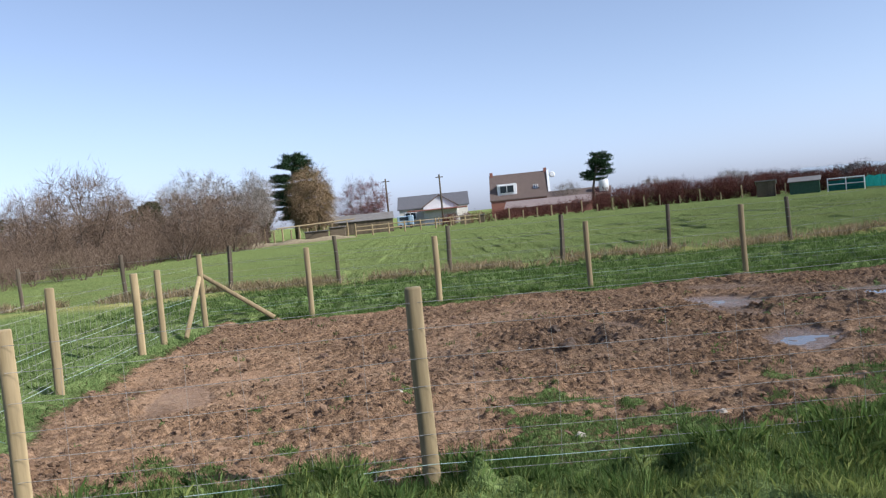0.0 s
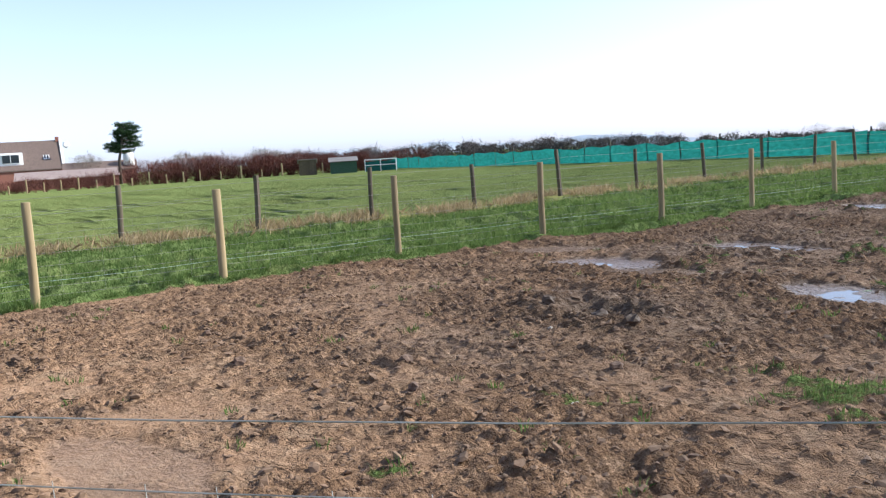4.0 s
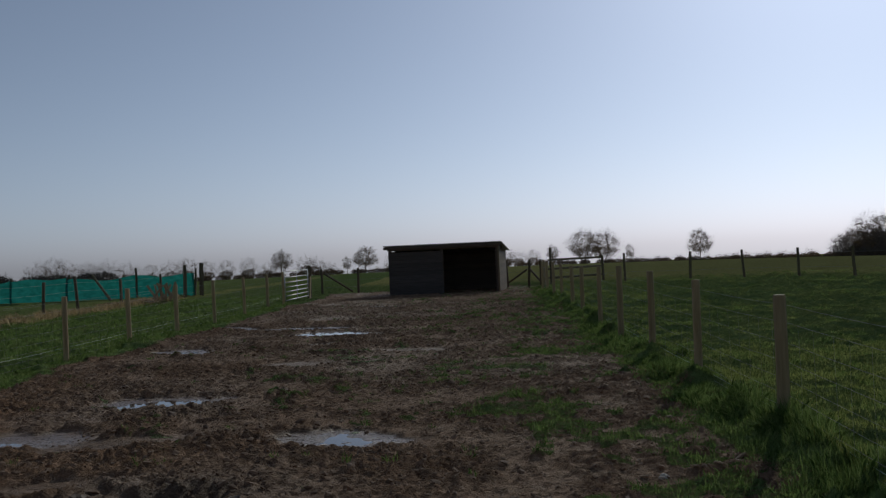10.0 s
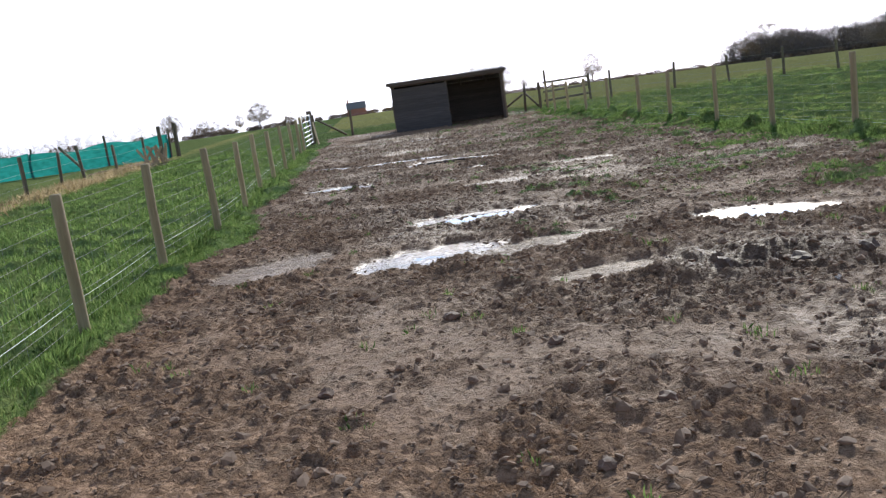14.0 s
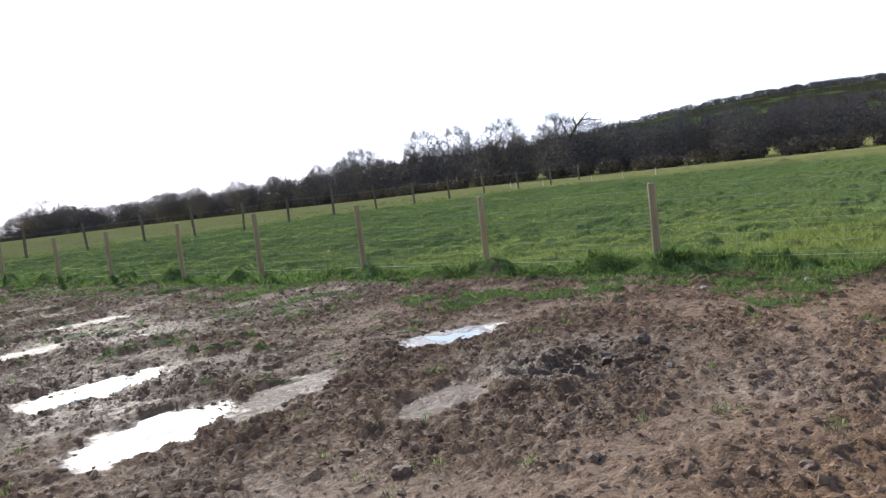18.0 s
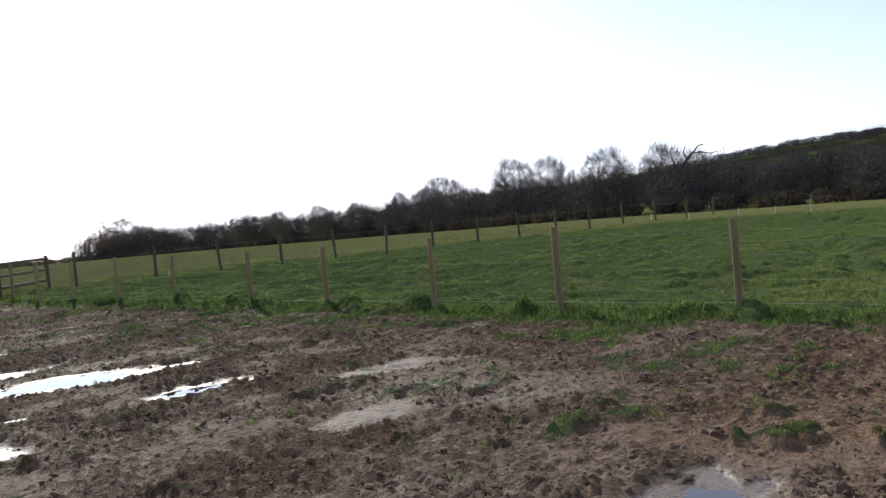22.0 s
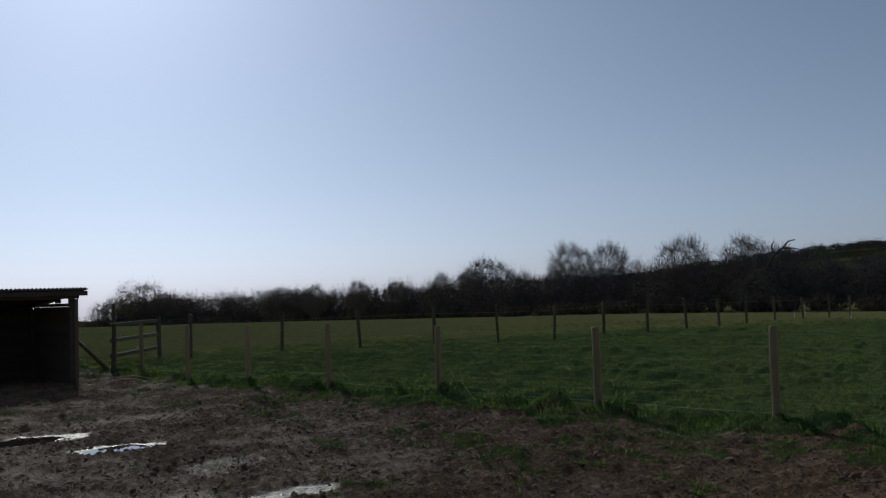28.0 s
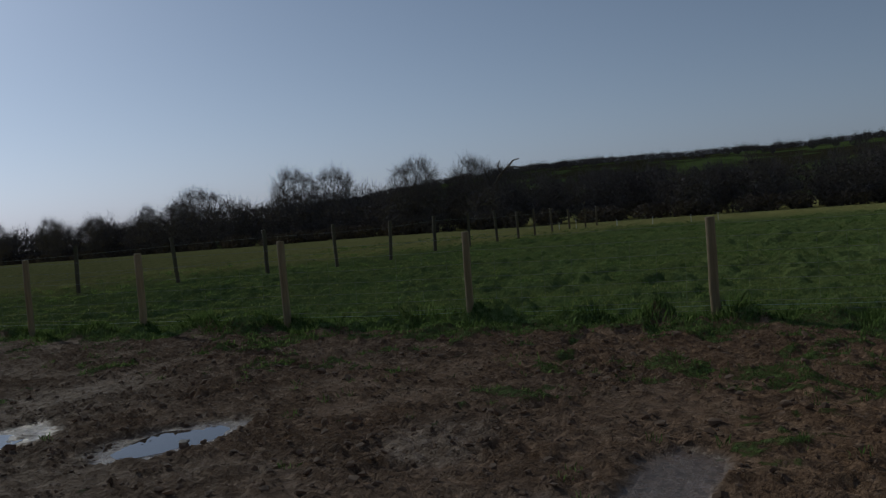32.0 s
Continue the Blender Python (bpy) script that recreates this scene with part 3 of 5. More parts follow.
POST_MESHES = [post_mesh("post", 0.044 + 0.003 * k, 1.15, M_POST, M_POSTTOP, seed=k) for k in range(3)]
OLD_MESHES = [post_mesh("old_post", 0.050 + 0.004 * k, 1.25, M_OLD, M_OLD, k == 2, k + 9) for k in range(3)]


def add_post(parent, x, y, top, meshes, base_h, k, lean=1.6, label="", width=1.0):
    rd = random.Random(int(x * 97 + y * 31) + k)
    z = min(gz(x, y), 0.02) if abs(y) < 60 and x < 30 else gz(x, y)
    s = (top - z) / base_h
    m = pose(x, y, z, rd.uniform(-lean, lean), rd.uniform(-lean, lean), rd.uniform(0, 360)) @ Matrix.Diagonal((width, width, s, 1))
    return part("post", meshes[k % len(meshes)], parent, label, m)


def wire_part(parent, pts, h, side, name="wire", mat=None, r=0.0014, sag=0.012, label=""):
    mb = MB()
    line = []
    for (x0, y0, *_), (x1, y1, *_) in zip(pts, pts[1:]):
        d = Vector((x1 - x0, y1 - y0)).normalized()
        ox, oy = -d.y * side, d.x * side
        for i in range(4):
            f = i / 4
            line.append((x0 + (x1 - x0) * f + ox, y0 + (y1 - y0) * f + oy, h - sag * 4 * f * (1 - f)))
    line.append((pts[-1][0] + ox, pts[-1][1] + oy, h))
    mb.tube(line, r, 4, False)
    return part(name, mb.mesh(name, mat or M_WIRE), parent, label)


def netting_part(parent, pts, lo, hi, gap, side, r=0.0008):
    """The upright wires of a stock net between two heights."""
    mb = MB()
    rd = random.Random(len(pts))
    for (x0, y0, *_), (x1, y1, *_) in zip(pts, pts[1:]):
        d = Vector((x1 - x0, y1 - y0))
        n = max(2, int(d.length / gap))
        d.normalize()
        for i in range(1, n):
            f = (i + rd.uniform(-0.15, 0.15)) / n
            x, y = x0 + (x1 - x0) * f - d.y * side, y0 + (y1 - y0) * f + d.x * side
            j = [rd.uniform(-0.015, 0.015) for _ in range(3)]
            mb.tube([(x + j[0], y + j[0], lo), (x + j[1], y + j[1], (lo + hi) / 2), (x + j[2], y + j[2], hi)], r, 3, False)
    return tagged(part("netting", mb.mesh("netting", M_WIRE), parent), kind="stuff")


def stock_fence(name, label, pts, heights, side, group="", lean=0.5):
    f = thing(name, label, "fence", group=group)
    for k, (x, y, top) in enumerate(pts):
        add_post(f, x, y, top, POST_MESHES, 1.15, k, lean)
    for h in heights:
        wire_part(f, pts, h, side)
    return f


LEFT = [(-5.98, 0.06, 1.20), (-6.2, 1.75, 1.14), (-6.2, 3.85, 1.12), (-6.2, 6.34, 1.12), (-6.17, 8.90, 1.15), (-5.99, 11.35, 1.15), (-5.93, 13.65, 1.11),
        (-6.01, 16.35, 1.13), (-6.03, 19.0, 1.09), (-6.0, 21.6, 1.12), (-6.01, 24.38, 1.12), (-6.02, 27.05, 1.12), (-6.06, 29.38, 1.16)]
RIGHT = [(3.38, 1.55, 1.10), (3.24, 3.665, 1.10), (3.34, 6.63, 1.10), (3.33, 9.28, 1.13), (3.30, 11.73, 1.17), (3.26, 14.28, 1.20), (3.23, 16.63, 1.15),
         (3.17, 19.16, 1.11), (3.17, 21.43, 1.09), (3.15, 24.16, 1.10), (3.11, 26.62, 1.13), (3.06, 28.86, 1.09), (3.04, 30.88, 1.10), (3.25, 33.1, 1.12)]
NEAR = [(3.38, 1.55, 1.10), (1.77, 0.06, 1.08), (-0.68, -0.01, 1.12), (-3.28, -0.06, 1.09), (-4.16, -0.05, 1.08), (-5.98, 0.06, 1.20)]
NET_H = (0.10, 0.20, 0.31, 0.43, 0.57, 0.72, 0.88)

left = stock_fence("stock_fence", "pale round-post wire stock fence beside the mud paddock", LEFT, NET_H + (1.03,), 0.05, "paddock fences")
wire_part(left, LEFT, 0.26, 0.058, "twine", M_TWINE, 0.002)
corner = MB()
corner.tube([(-6.00, 0.08, 0.86), (-6.12, 1.15, 0.06)], [0.036, 0.038], 10)
part("brace", corner.mesh("brace", M_POST, True), left, "slanting round timber brace")
netting_part(left, LEFT, 0.10, 0.88, 0.30, 0.05)

right = stock_fence("stock_fence", "pale round-post wire stock fence with rank grass at its foot", RIGHT, NET_H + (1.02,), -0.05, "paddock fences")
wire_part(right, RIGHT, 0.15, -0.058, "twine", M_TWINE, 0.002)
netting_part(right, RIGHT, 0.10, 0.88, 0.30, -0.05)

near = thing("stock_fence", "pale round-post fence with square stock netting at the paddock's end", "fence", group="paddock fences")
for k, (x, y, top) in enumerate(NEAR[1:-1]):
    add_post(near, x, y, top, POST_MESHES, 1.15, k, 0.5)
for h in NET_H + (1.0,):
    wire_part(near, NEAR, h, 0.05)
for h in (0.16, 0.52):
    wire_part(near, NEAR, h, 0.057, "twine", M_TWINE, 0.002)
netting_part(near, NEAR, 0.10, 0.88, 0.16, 0.05, 0.0010)
mb = MB()
mb.tube([(-5.97, 0.05, 0.84), (-4.84, 0.07, 0.02)], [0.034, 0.036], 10)
part("brace", mb.mesh("brace", M_POST, True), near, "slanting round timber brace")


def old_fence(label, pts, heights, wires=True, tall=1.15, lean=3.0, group="old boundary fences"):
    f = thing("post_and_wire_fence", label, "fence", group=group)
    for k, (x, y) in enumerate(pts):
        add_post(f, x, y, gz(x, y) + tall + 0.06 * math.sin(x * 3 + y), OLD_MESHES, 1.25, k, lean)
    if wires:
        for h in heights:
            mb = MB()
            mb.tube([(x, y, gz(x, y) + h) for x, y in pts], 0.003, 4, False)
            part("wire", mb.mesh("wire", M_WIRE), f)
    return f


DPOSTS = [(-15.2, -7.2), (-14.8, -4.3), (-14.2, -1.4), (-13.0, 1.5), (-12.8, 4.2), (-12.9, 6.95), (-12.7, 9.5), (-13.1, 12.6), (-12.9, 15.2), (-13.2, 18.3),
          (-13.3, 21.3), (-13.4, 24.2), (-13.4, 27.0), (-13.6, 29.8), (-13.4, 33.0), (-13.2, 36.6)]
old_fence("weathered dark post and wire fence along dry tussock grass", DPOSTS, (0.35, 0.7, 1.0))
EPOSTS = [(6.1, 37.4), (7.0, 37.3), (9.6, 36.5), (11.4, 35.0), (13.0, 33.4), (14.6, 32.2), (16.6, 31.5), (18.6, 30.9), (21.2, 30.7), (24.0, 30.6), (27.0, 30.7),
          (30.2, 30.9), (33.6, 31.0), (37.2, 31.0), (41, 31.0), (45, 31.2)]
old_fence("dark weathered posts and thin wires dividing the pasture", EPOSTS, (0.4, 0.95))
ENDPOSTS = [(-6.05, 36.4), (-4.5, 36.5), (-2.6, 36.6), (1.9, 35.8), (2.75, 35.3), (3.2, 34.3)]
end = old_fence("dark post and wire fence closing the paddock behind the shelter", ENDPOSTS, (0.3, 0.6, 0.9))
for a, b in (((-5.95, 36.4, 0.9), (-4.75, 36.5, 0.08)), ((1.95, 35.8, 0.2), (2.7, 35.3, 0.72)), ((2.8, 35.25, 0.75), (3.35, 34.9, 0.05))):
    mb = MB()
    mb.tube([a, b], 0.042, 8)
    part("brace", mb.mesh("brace", M_OLD, True), end, "slanting timber brace")

hurdle = thing("rail_hurdle", "weathered three-rail timber hurdle beside a tall post", "hurdle")
add_post(hurdle, 3.67, 35.18, 1.58, OLD_MESHES, 1.25, 0, 1.0, "tall dark post")
add_post(hurdle, 6.08, 37.35, 1.18, OLD_MESHES, 1.25, 1, 1.0)
for h in (0.33, 0.70, 1.07):
    mb = MB()
    d = Vector((2.41, 2.17, 0)).normalized()
    m = Matrix.Translation((3.67, 35.18, h)) @ Matrix.Rotation(math.atan2(d.y, d.x), 4, "Z")
    mb.box((-0.1, 0.03, -0.045), (3.35, 0.07, 0.045), m, 0.006)
    part("rail", mb.mesh("rail", M_RAIL), hurdle)

# the green netting windbreak
net = thing("windbreak_fence", "dark posts hung with green windbreak netting across the far field", "fence")
NETPTS = [(-13.0 - 3.05 * k + 0.25 * math.sin(k * 2.1), 40.4 + 0.0030 * (3.05 * k) ** 1.85) for k in range(24)]
for k, (x, y) in enumerate(NETPTS):
    add_post(net, x, y, 1.38 + 0.12 * math.sin(k * 1.7), OLD_MESHES, 1.25, k, 5.0)
for k in range(23):
    (x0, y0), (x1, y1) = NETPTS[k], NETPTS[k + 1]
    pts, fs, nx, nz = [], [], 10, 5
    for j in range(nz + 1):
        for i in range(nx + 1):
            f, g = i / nx, j / nz
            top = 1.14 - 0.16 * math.sin(math.pi * f) * (0.5 + 0.5 * math.sin(k * 2.3)) + 0.04 * math.sin(f * 9 + k)
            bow = 0.10 * math.sin(math.pi * f) * math.sin(math.pi * g) * math.sin(k * 1.3 + 1) + 0.025 * math.sin(f * 14 + g * 5 + k)
            pts.append((x0 + (x1 - x0) * f, y0 + (y1 - y0) * f - 0.07 + bow, 0.05 + g * (top - 0.05)))
    for j in range(nz):
        for i in range(nx):
            a = j * (nx + 1) + i
            fs.append((a, a + 1, a + nx + 2, a + nx + 1))
    mb = MB()
    mb.add(pts, fs)
    part("netting_panel", mb.mesh("netting_panel", M_NET, True), net, "" if k else "green woven windbreak netting, sagging")
add_post(net, -12.62, 40.2, 1.62, OLD_MESHES, 1.25, 2, 2.0, "stout dark end post", 1.7)
add_post(net, -13.2, 39.6, 1.55, OLD_MESHES, 1.25, 2, 2.0, "", 1.5)
mb = MB()
mb.tube([(-16.4, 38.8, 0.0), (-17.6, 39.5, 1.25)], 0.06, 8)
part("brace", mb.mesh("brace", M_OLD), net, "leaning timber brace")

# ---- the gate ----
gate = thing("field_gate", "galvanised seven-bar metal field gate, closed", "gate")
G0, G1 = Vector((-6.04, 29.55, 0)), Vector((-5.98, 33.15, 0))
for name, p in (("stile", G0), ("stile", G1), ("middle_brace", (G0 + G1) / 2)):
    mb = MB()
    mb.tube([p + Vector((0, 0, 0.10)), p + Vector((0, 0, 1.18))], 0.022 if name == "stile" else 0.014, 8)
    part(name, mb.mesh(name, M_GALV, True), gate)
for h in (0.13, 0.28, 0.43, 0.59, 0.76, 0.94, 1.15):
    mb = MB()
    mb.tube([G0 + Vector((0, 0, h)), G1 + Vector((0, 0, h))], 0.015, 8)
    part("bar", mb.mesh("bar", M_GALV, True), gate)
for z in (0.3, 1.0):
    mb = MB()
    mb.tube([G1 + Vector((0, 0.0, z)), G1 + Vector((0.03, 0.14, z))], 0.014, 6)
    part("hinge", mb.mesh("hinge", M_GALV), gate)
gp = thing("gate_post", "stout weathered gate post with a pale brace", "post")
add_post(gp, -5.98, 33.42, 1.3, OLD_MESHES, 1.25, 2, 0.5, "", 1.9)
mb = MB()
mb.tube([(-5.72, 32.2, 0.0), (-5.90, 33.3, 0.85)], 0.035, 8)
part("brace", mb.mesh("brace", M_POST), gp, "pale timber brace")

# ---- the field shelter ----
SH = Matrix.Translation((-2.72, 32.92, 0.0)) @ Matrix.Rotation(math.atan2(-0.50, 4.24), 4, "Z")
W, D, HF, HB = 4.24, 2.9, 1.86, 1.56
shelter = thing("field_shelter", "dark timber field shelter, half boarded front, corrugated roof", "shelter", SH)


def sh_box(name, lo, hi, mat=None, label="", bev=0.004, turn=None):
    mb = MB()
    mb.box(lo, hi, turn, bev)
    return part(name, mb.mesh(name, mat or M_SHED), shelter, label)


for x in (0.0, 2.02, W - 0.1):
    sh_box("corner_post", (x, 0.03, -0.05), (x + 0.1, 0.13, HF - 0.06))
for x in (0.0, 2.02, W - 0.1):
    sh_box("corner_post", (x, D - 0.13, -0.05), (x + 0.1, D - 0.03, HB - 0.06))
rd = random.Random(5)
for k in range(11):
    z = 0.02 + k * 0.148
    sh_box("front_board", (-0.02 + rd.uniform(-0.01, 0.01), -0.002 + rd.uniform(0, 0.012), z - (0.14 if not k else 0.0)), (2.10 + rd.uniform(-0.015, 0.015), 0.026, z + 0.143), M_FRONT)
for k in range(12):
    z = 0.02 + k * 0.148
    top = min(z + 0.143, HF - 0.12)
    for x in (-0.03, W + 0.003):
        if top - z > 0.05 and (x < 0 or k < 10):
            sh_box("side_board", (x - 0.006 * (k % 2), 0.135 if x > 0 else 0.04, z - (0.15 if not k else 0.01)), (x + 0.024 - 0.006 * (k % 2), D - 0.04, min(top + 0.01, HB + 0.12)))
# the open slots high in the east wall
for y0, y1, z0, z1 in ((0.135, D - 0.04, 1.495, 1.545), (0.135, 1.9, 1.55, 1.615), (0.135, 0.48, 1.62, 1.715), (0.98, 1.32, 1.62, 1.69), (0.135, 1.0, 1.72, 1.775), (1.005, 1.5, 1.694, 1.725), (1.9, 2.3, 1.55, 1.60)):
    sh_box("side_board", (W + 0.003, y0, z0), (W + 0.024, y1, z1))
for k in range(10):
    z = 0.02 + k * 0.148
    x1 = W
    sh_box("back_board", (-0.02, D - 0.028 - 0.006 * (k % 2), z - (0.15 if not k else 0.01)), (x1, D - 0.004 - 0.006 * (k % 2), z + (0.15 if k < 9 else 0.11)))
sh_box("back_board", (-0.02, D - 0.03, 1.44), (W, D - 0.006, HB + 0.01))
sh_box("header", (-0.06, -0.03, HF - 0.155), (W + 0.06, 0.028, HF - 0.01), None, "dark timber header under the roof edge")
# jamb in paler wood, painting the sun on the east wall's edge
sh_box("door_jamb", (W - 0.02, -0.02, 0.0), (W + 0.045, 0.03, HF - 0.16), M_RAIL, "timber jamb, paler to paint in its sunlit edge")
for x in (0.5, 1.55, 2.6, 3.65):
    mb = MB()
    a = math.atan2(HB - HF, D)
    mb.box((x, -0.1, -0.10), (x + 0.05, D + 0.12, -0.005), Matrix.Translation((0, 0, HF)) @ Matrix.Rotation(a, 4, "X"), 0.004)
    part("rafter", mb.mesh("rafter", M_SHED), shelter)
nx = 61 * 6
pts, fs = [], []
for side in (0.0, 0.012):
    for y in (-0.22, D + 0.18):
        z = HF + (HB - HF) * y / D + 0.012 + side
        for i in range(nx + 1):
            x = -0.17 + (W + 0.34) * i / nx
            pts.append((x, y, z + 0.024 * math.sin(2 * math.pi * i / 6)))
n1 = nx + 1
for i in range(nx):
    fs += [(i, i + n1, i + n1 + 1, i + 1), (2 * n1 + i, 2 * n1 + i + 1, 3 * n1 + i + 1, 3 * n1 + i), (i, i + 1, 2 * n1 + i + 1, 2 * n1 + i),
           (n1 + i, 3 * n1 + i, 3 * n1 + i + 1, n1 + i + 1)]
mb = MB()
mb.add(pts, fs)
part("roof_sheet", mb.mesh("roof_sheet", M_ROOF, True), shelter, "corrugated roof sheet with a wavy edge")
mb = MB()
mb.box((-0.17, -0.20, -0.10), (W + 0.17, -0.17, -0.008), Matrix.Translation((0, 0, HF)), 0.004)
part("fascia", mb.mesh("fascia", M_SHED), shelter)


# ---- trees ----
def bare_tree(seed, height, clear, radius, points=320, stems=1, twig=0.5, twigs=6, up=0.5, droop=0.0, twig_w=0.014, lean=0.0):
    """A leafless tree: limbs that fork again and again until they fill a domed crown, and its twigs as thin triangles."""
    r = np.random.default_rng(seed)
    d = r.normal(size=(points, 3))
    d /= np.linalg.norm(d, axis=1)[:, None]
    rad = r.uniform(0.0, 1.0, points) ** 0.30
    bump = 0.80 + 0.40 * vn(np.arctan2(d[:, 1], d[:, 0]) * 1.6, d[:, 2] * 2.0, 0.8, seed)
    tall_ = height - clear
    ends = d * (rad * bump)[:, None] * np.where(d[:, 2:] > 0, 1.0, 0.95) * (radius, radius, 1.0)
    ends[:, 2] = clear + 0.40 * tall_ + (ends[:, 2] * np.where(d[:, 2] > 0, 0.60, 0.40)) * tall_
    ends[:, 0] += lean
    limbs, spikes = MB(), []

    def spike(a, b, w):
        td = b - a
        side = np.cross(td, r.normal(size=3))
        side *= w / (np.linalg.norm(side) + 1e-6)
        spikes.append((a - side, a + side, b))

    queue = []
    order = np.argsort(np.arctan2(ends[:, 1], ends[:, 0]))
    for k, ids in enumerate(np.array_split(order, stems)):
        c = ends[ids].mean(0)
        foot = np.array([c[0] * 0.12, c[1] * 0.12, -0.2]) if stems > 1 else np.array([0.0, 0.0, -0.2])
        fork = np.array([c[0] * 0.3, c[1] * 0.3, max(0.3, clear * 0.8)]) if stems > 1 else np.array([lean * 0.3, 0.05, max(0.3, clear * 0.92)])
        rr = 0.0068 * len(ids) ** 0.5
        limbs.tube([foot, (foot + fork) / 2 + r.normal(0, 0.03, 3), fork], [rr * 1.25, rr * 1.05, rr], 7, False)
        queue.append((fork, ids, rr))
    while queue:
        p, ids, rp = queue.pop(0)
        n = len(ids)
        pts = ends[ids]
        c = pts.mean(0)
        if n == 1:
            out = c - p
            out = out / (np.linalg.norm(out) + 1e-6)
            spike(p, c, twig_w * 1.3)
            td = out * 0.9 + r.normal(0, 0.27, (twigs, 3)) + (0, 0, up * 0.6 - droop)
            td /= np.linalg.norm(td, axis=1)[:, None]
            for t_ in td:
                a = p + (c - p) * r.uniform(-0.3, 1.0) + r.normal(0, 0.22, 3)
                spike(a, a + t_ * twig * r.uniform(0.4, 1.5), twig_w)
            continue
        q = p + (c - p) * r.uniform(0.34, 0.5) + r.normal(0, 0.05, 3) * np.linalg.norm(c - p) + (0, 0, 0.05 * up * np.linalg.norm(c - p))
        rr = min(rp, 0.0068 * n**0.5)
        if rr > 0.013:
            limbs.tube([p, (p + q) / 2 + r.normal(0, 0.05, 3) * np.linalg.norm(q - p), q], [rp * 0.95, (rp + rr) / 2, rr], 6 if rr > 0.06 else 3, False)
        else:
            spike(p, q + (q - p) * 0.15, max(rr * 1.2, twig_w))
        axis = np.linalg.svd(pts - c, full_matrices=False)[2][0]
        o = ids[np.argsort(pts @ axis)]
        m = int(np.clip(round(n * r.uniform(0.38, 0.62)), 1, n - 1))
        queue += [(q, o[:m], rr), (q, o[m:], rr)]
    return limbs, np.array(spikes, np.float32).reshape(-1, 3)


def leafy(seed, blobs, count, size):
    """Small leaf triangles gathered in uneven clumps; blobs are (x, y, z, rx, rz)."""
    r = np.random.default_rng(seed)
    out = []
    for x, y, z, rx, rz in blobs:
        n = int(count * rx)
        d = r.normal(size=(n, 3))
        d /= np.linalg.norm(d, axis=1)[:, None]
        rad = r.uniform(0.45, 1.0, (n, 1)) ** 0.6
        c = np.array([x, y, z]) + d * rad * (rx, rx, rz)
        tri = c[:, None, :] + r.normal(size=(n, 3, 3)) * size
        out.append(tri.reshape(-1, 3))
    return np.concatenate(out).astype(np.float32)


def place(verts, x, y, z, s=1.0, sz=None, turn=0.0):
    c, n = math.cos(turn), math.sin(turn)
    v = verts * np.array([s, s, sz or s], np.float32)
    return np.stack([v[:, 0] * c - v[:, 1] * n + x, v[:, 0] * n + v[:, 1] * c + y, v[:, 2] + z], -1)


PROTO = {}
for name, args in {
    "oak": dict(seed=3, height=9.5, clear=2.2, radius=4.4, points=560, twig=0.85, twigs=13, twig_w=0.016),
    "oak2": dict(seed=8, height=9.0, clear=1.9, radius=4.1, points=520, twig=0.85, twigs=13, twig_w=0.016),
    "slim": dict(seed=12, height=8.0, clear=2.0, radius=2.2, points=300, twig=0.7, twigs=12, up=0.8, twig_w=0.014),
    "scrub": dict(seed=21, height=5.6, clear=0.2, radius=2.6, points=280, stems=5, twig=0.42, twigs=9, up=0.15, twig_w=0.011),
    "scrub2": dict(seed=22, height=5.2, clear=0.2, radius=2.9, points=280, stems=6, twig=0.4, twigs=9, up=0.15, twig_w=0.011),
    "willow": dict(seed=31, height=8.2, clear=0.6, radius=2.7, points=560, stems=3, twig=1.0, twigs=22, up=0.5, droop=0.95, twig_w=0.016),
    "dense": dict(seed=33, height=7.0, clear=0.9, radius=3.3, points=640, stems=4, twig=0.55, twigs=13, up=0.35, twig_w=0.012),
    "vase": dict(seed=35, height=8.0, clear=1.4, radius=3.5, points=640, stems=4, twig=0.85, twigs=13, up=1.3, twig_w=0.013),
    "hedge": dict(seed=41, height=2.9, clear=0.1, radius=1.2, points=90, stems=6, twig=0.40, twigs=8, up=0.9, twig_w=0.014),
    "mass": dict(seed=43, height=5.4, clear=0.2, radius=2.7, points=170, stems=5, twig=0.6, twigs=8, up=0.6, twig_w=0.018),
}.items():
    PROTO[name] = bare_tree(**args)


def limb_array(limbs):
    v = np.array(limbs.v, np.float32)
    tris = []
    for f in limbs.f[: int(0.35 * len(limbs.f))]:
        tris += [f[0], f[1], f[2], f[0], f[2], f[3]] if len(f) == 4 else list(f)
    return v[np.array(tris)]


LIMB = {k: limb_array(v[0]) for k, v in PROTO.items()}
MESH_CACHE = {}


def tree(kind, x, y, s, label, category="tree", twigs=M_TWIG, group="", turn=0.0, z=None, sx=1.0):
    key = (kind, twigs.name)
    if key not in MESH_CACHE:
        MESH_CACHE[key] = (PROTO[kind][0].mesh("trunk", M_TRUNK, True), tri_mesh("crown", PROTO[kind][1], twigs))
    t = thing("tree", label, category, Matrix.Translation((x, y, gz(x, y) if z is None else z)) @ Matrix.Rotation(turn, 4, "Z") @ Matrix.Diagonal((s * sx, s * sx, s, 1)), group)
    part("trunk", MESH_CACHE[key][0], t)
    part("crown", MESH_CACHE[key][1], t)
    return t


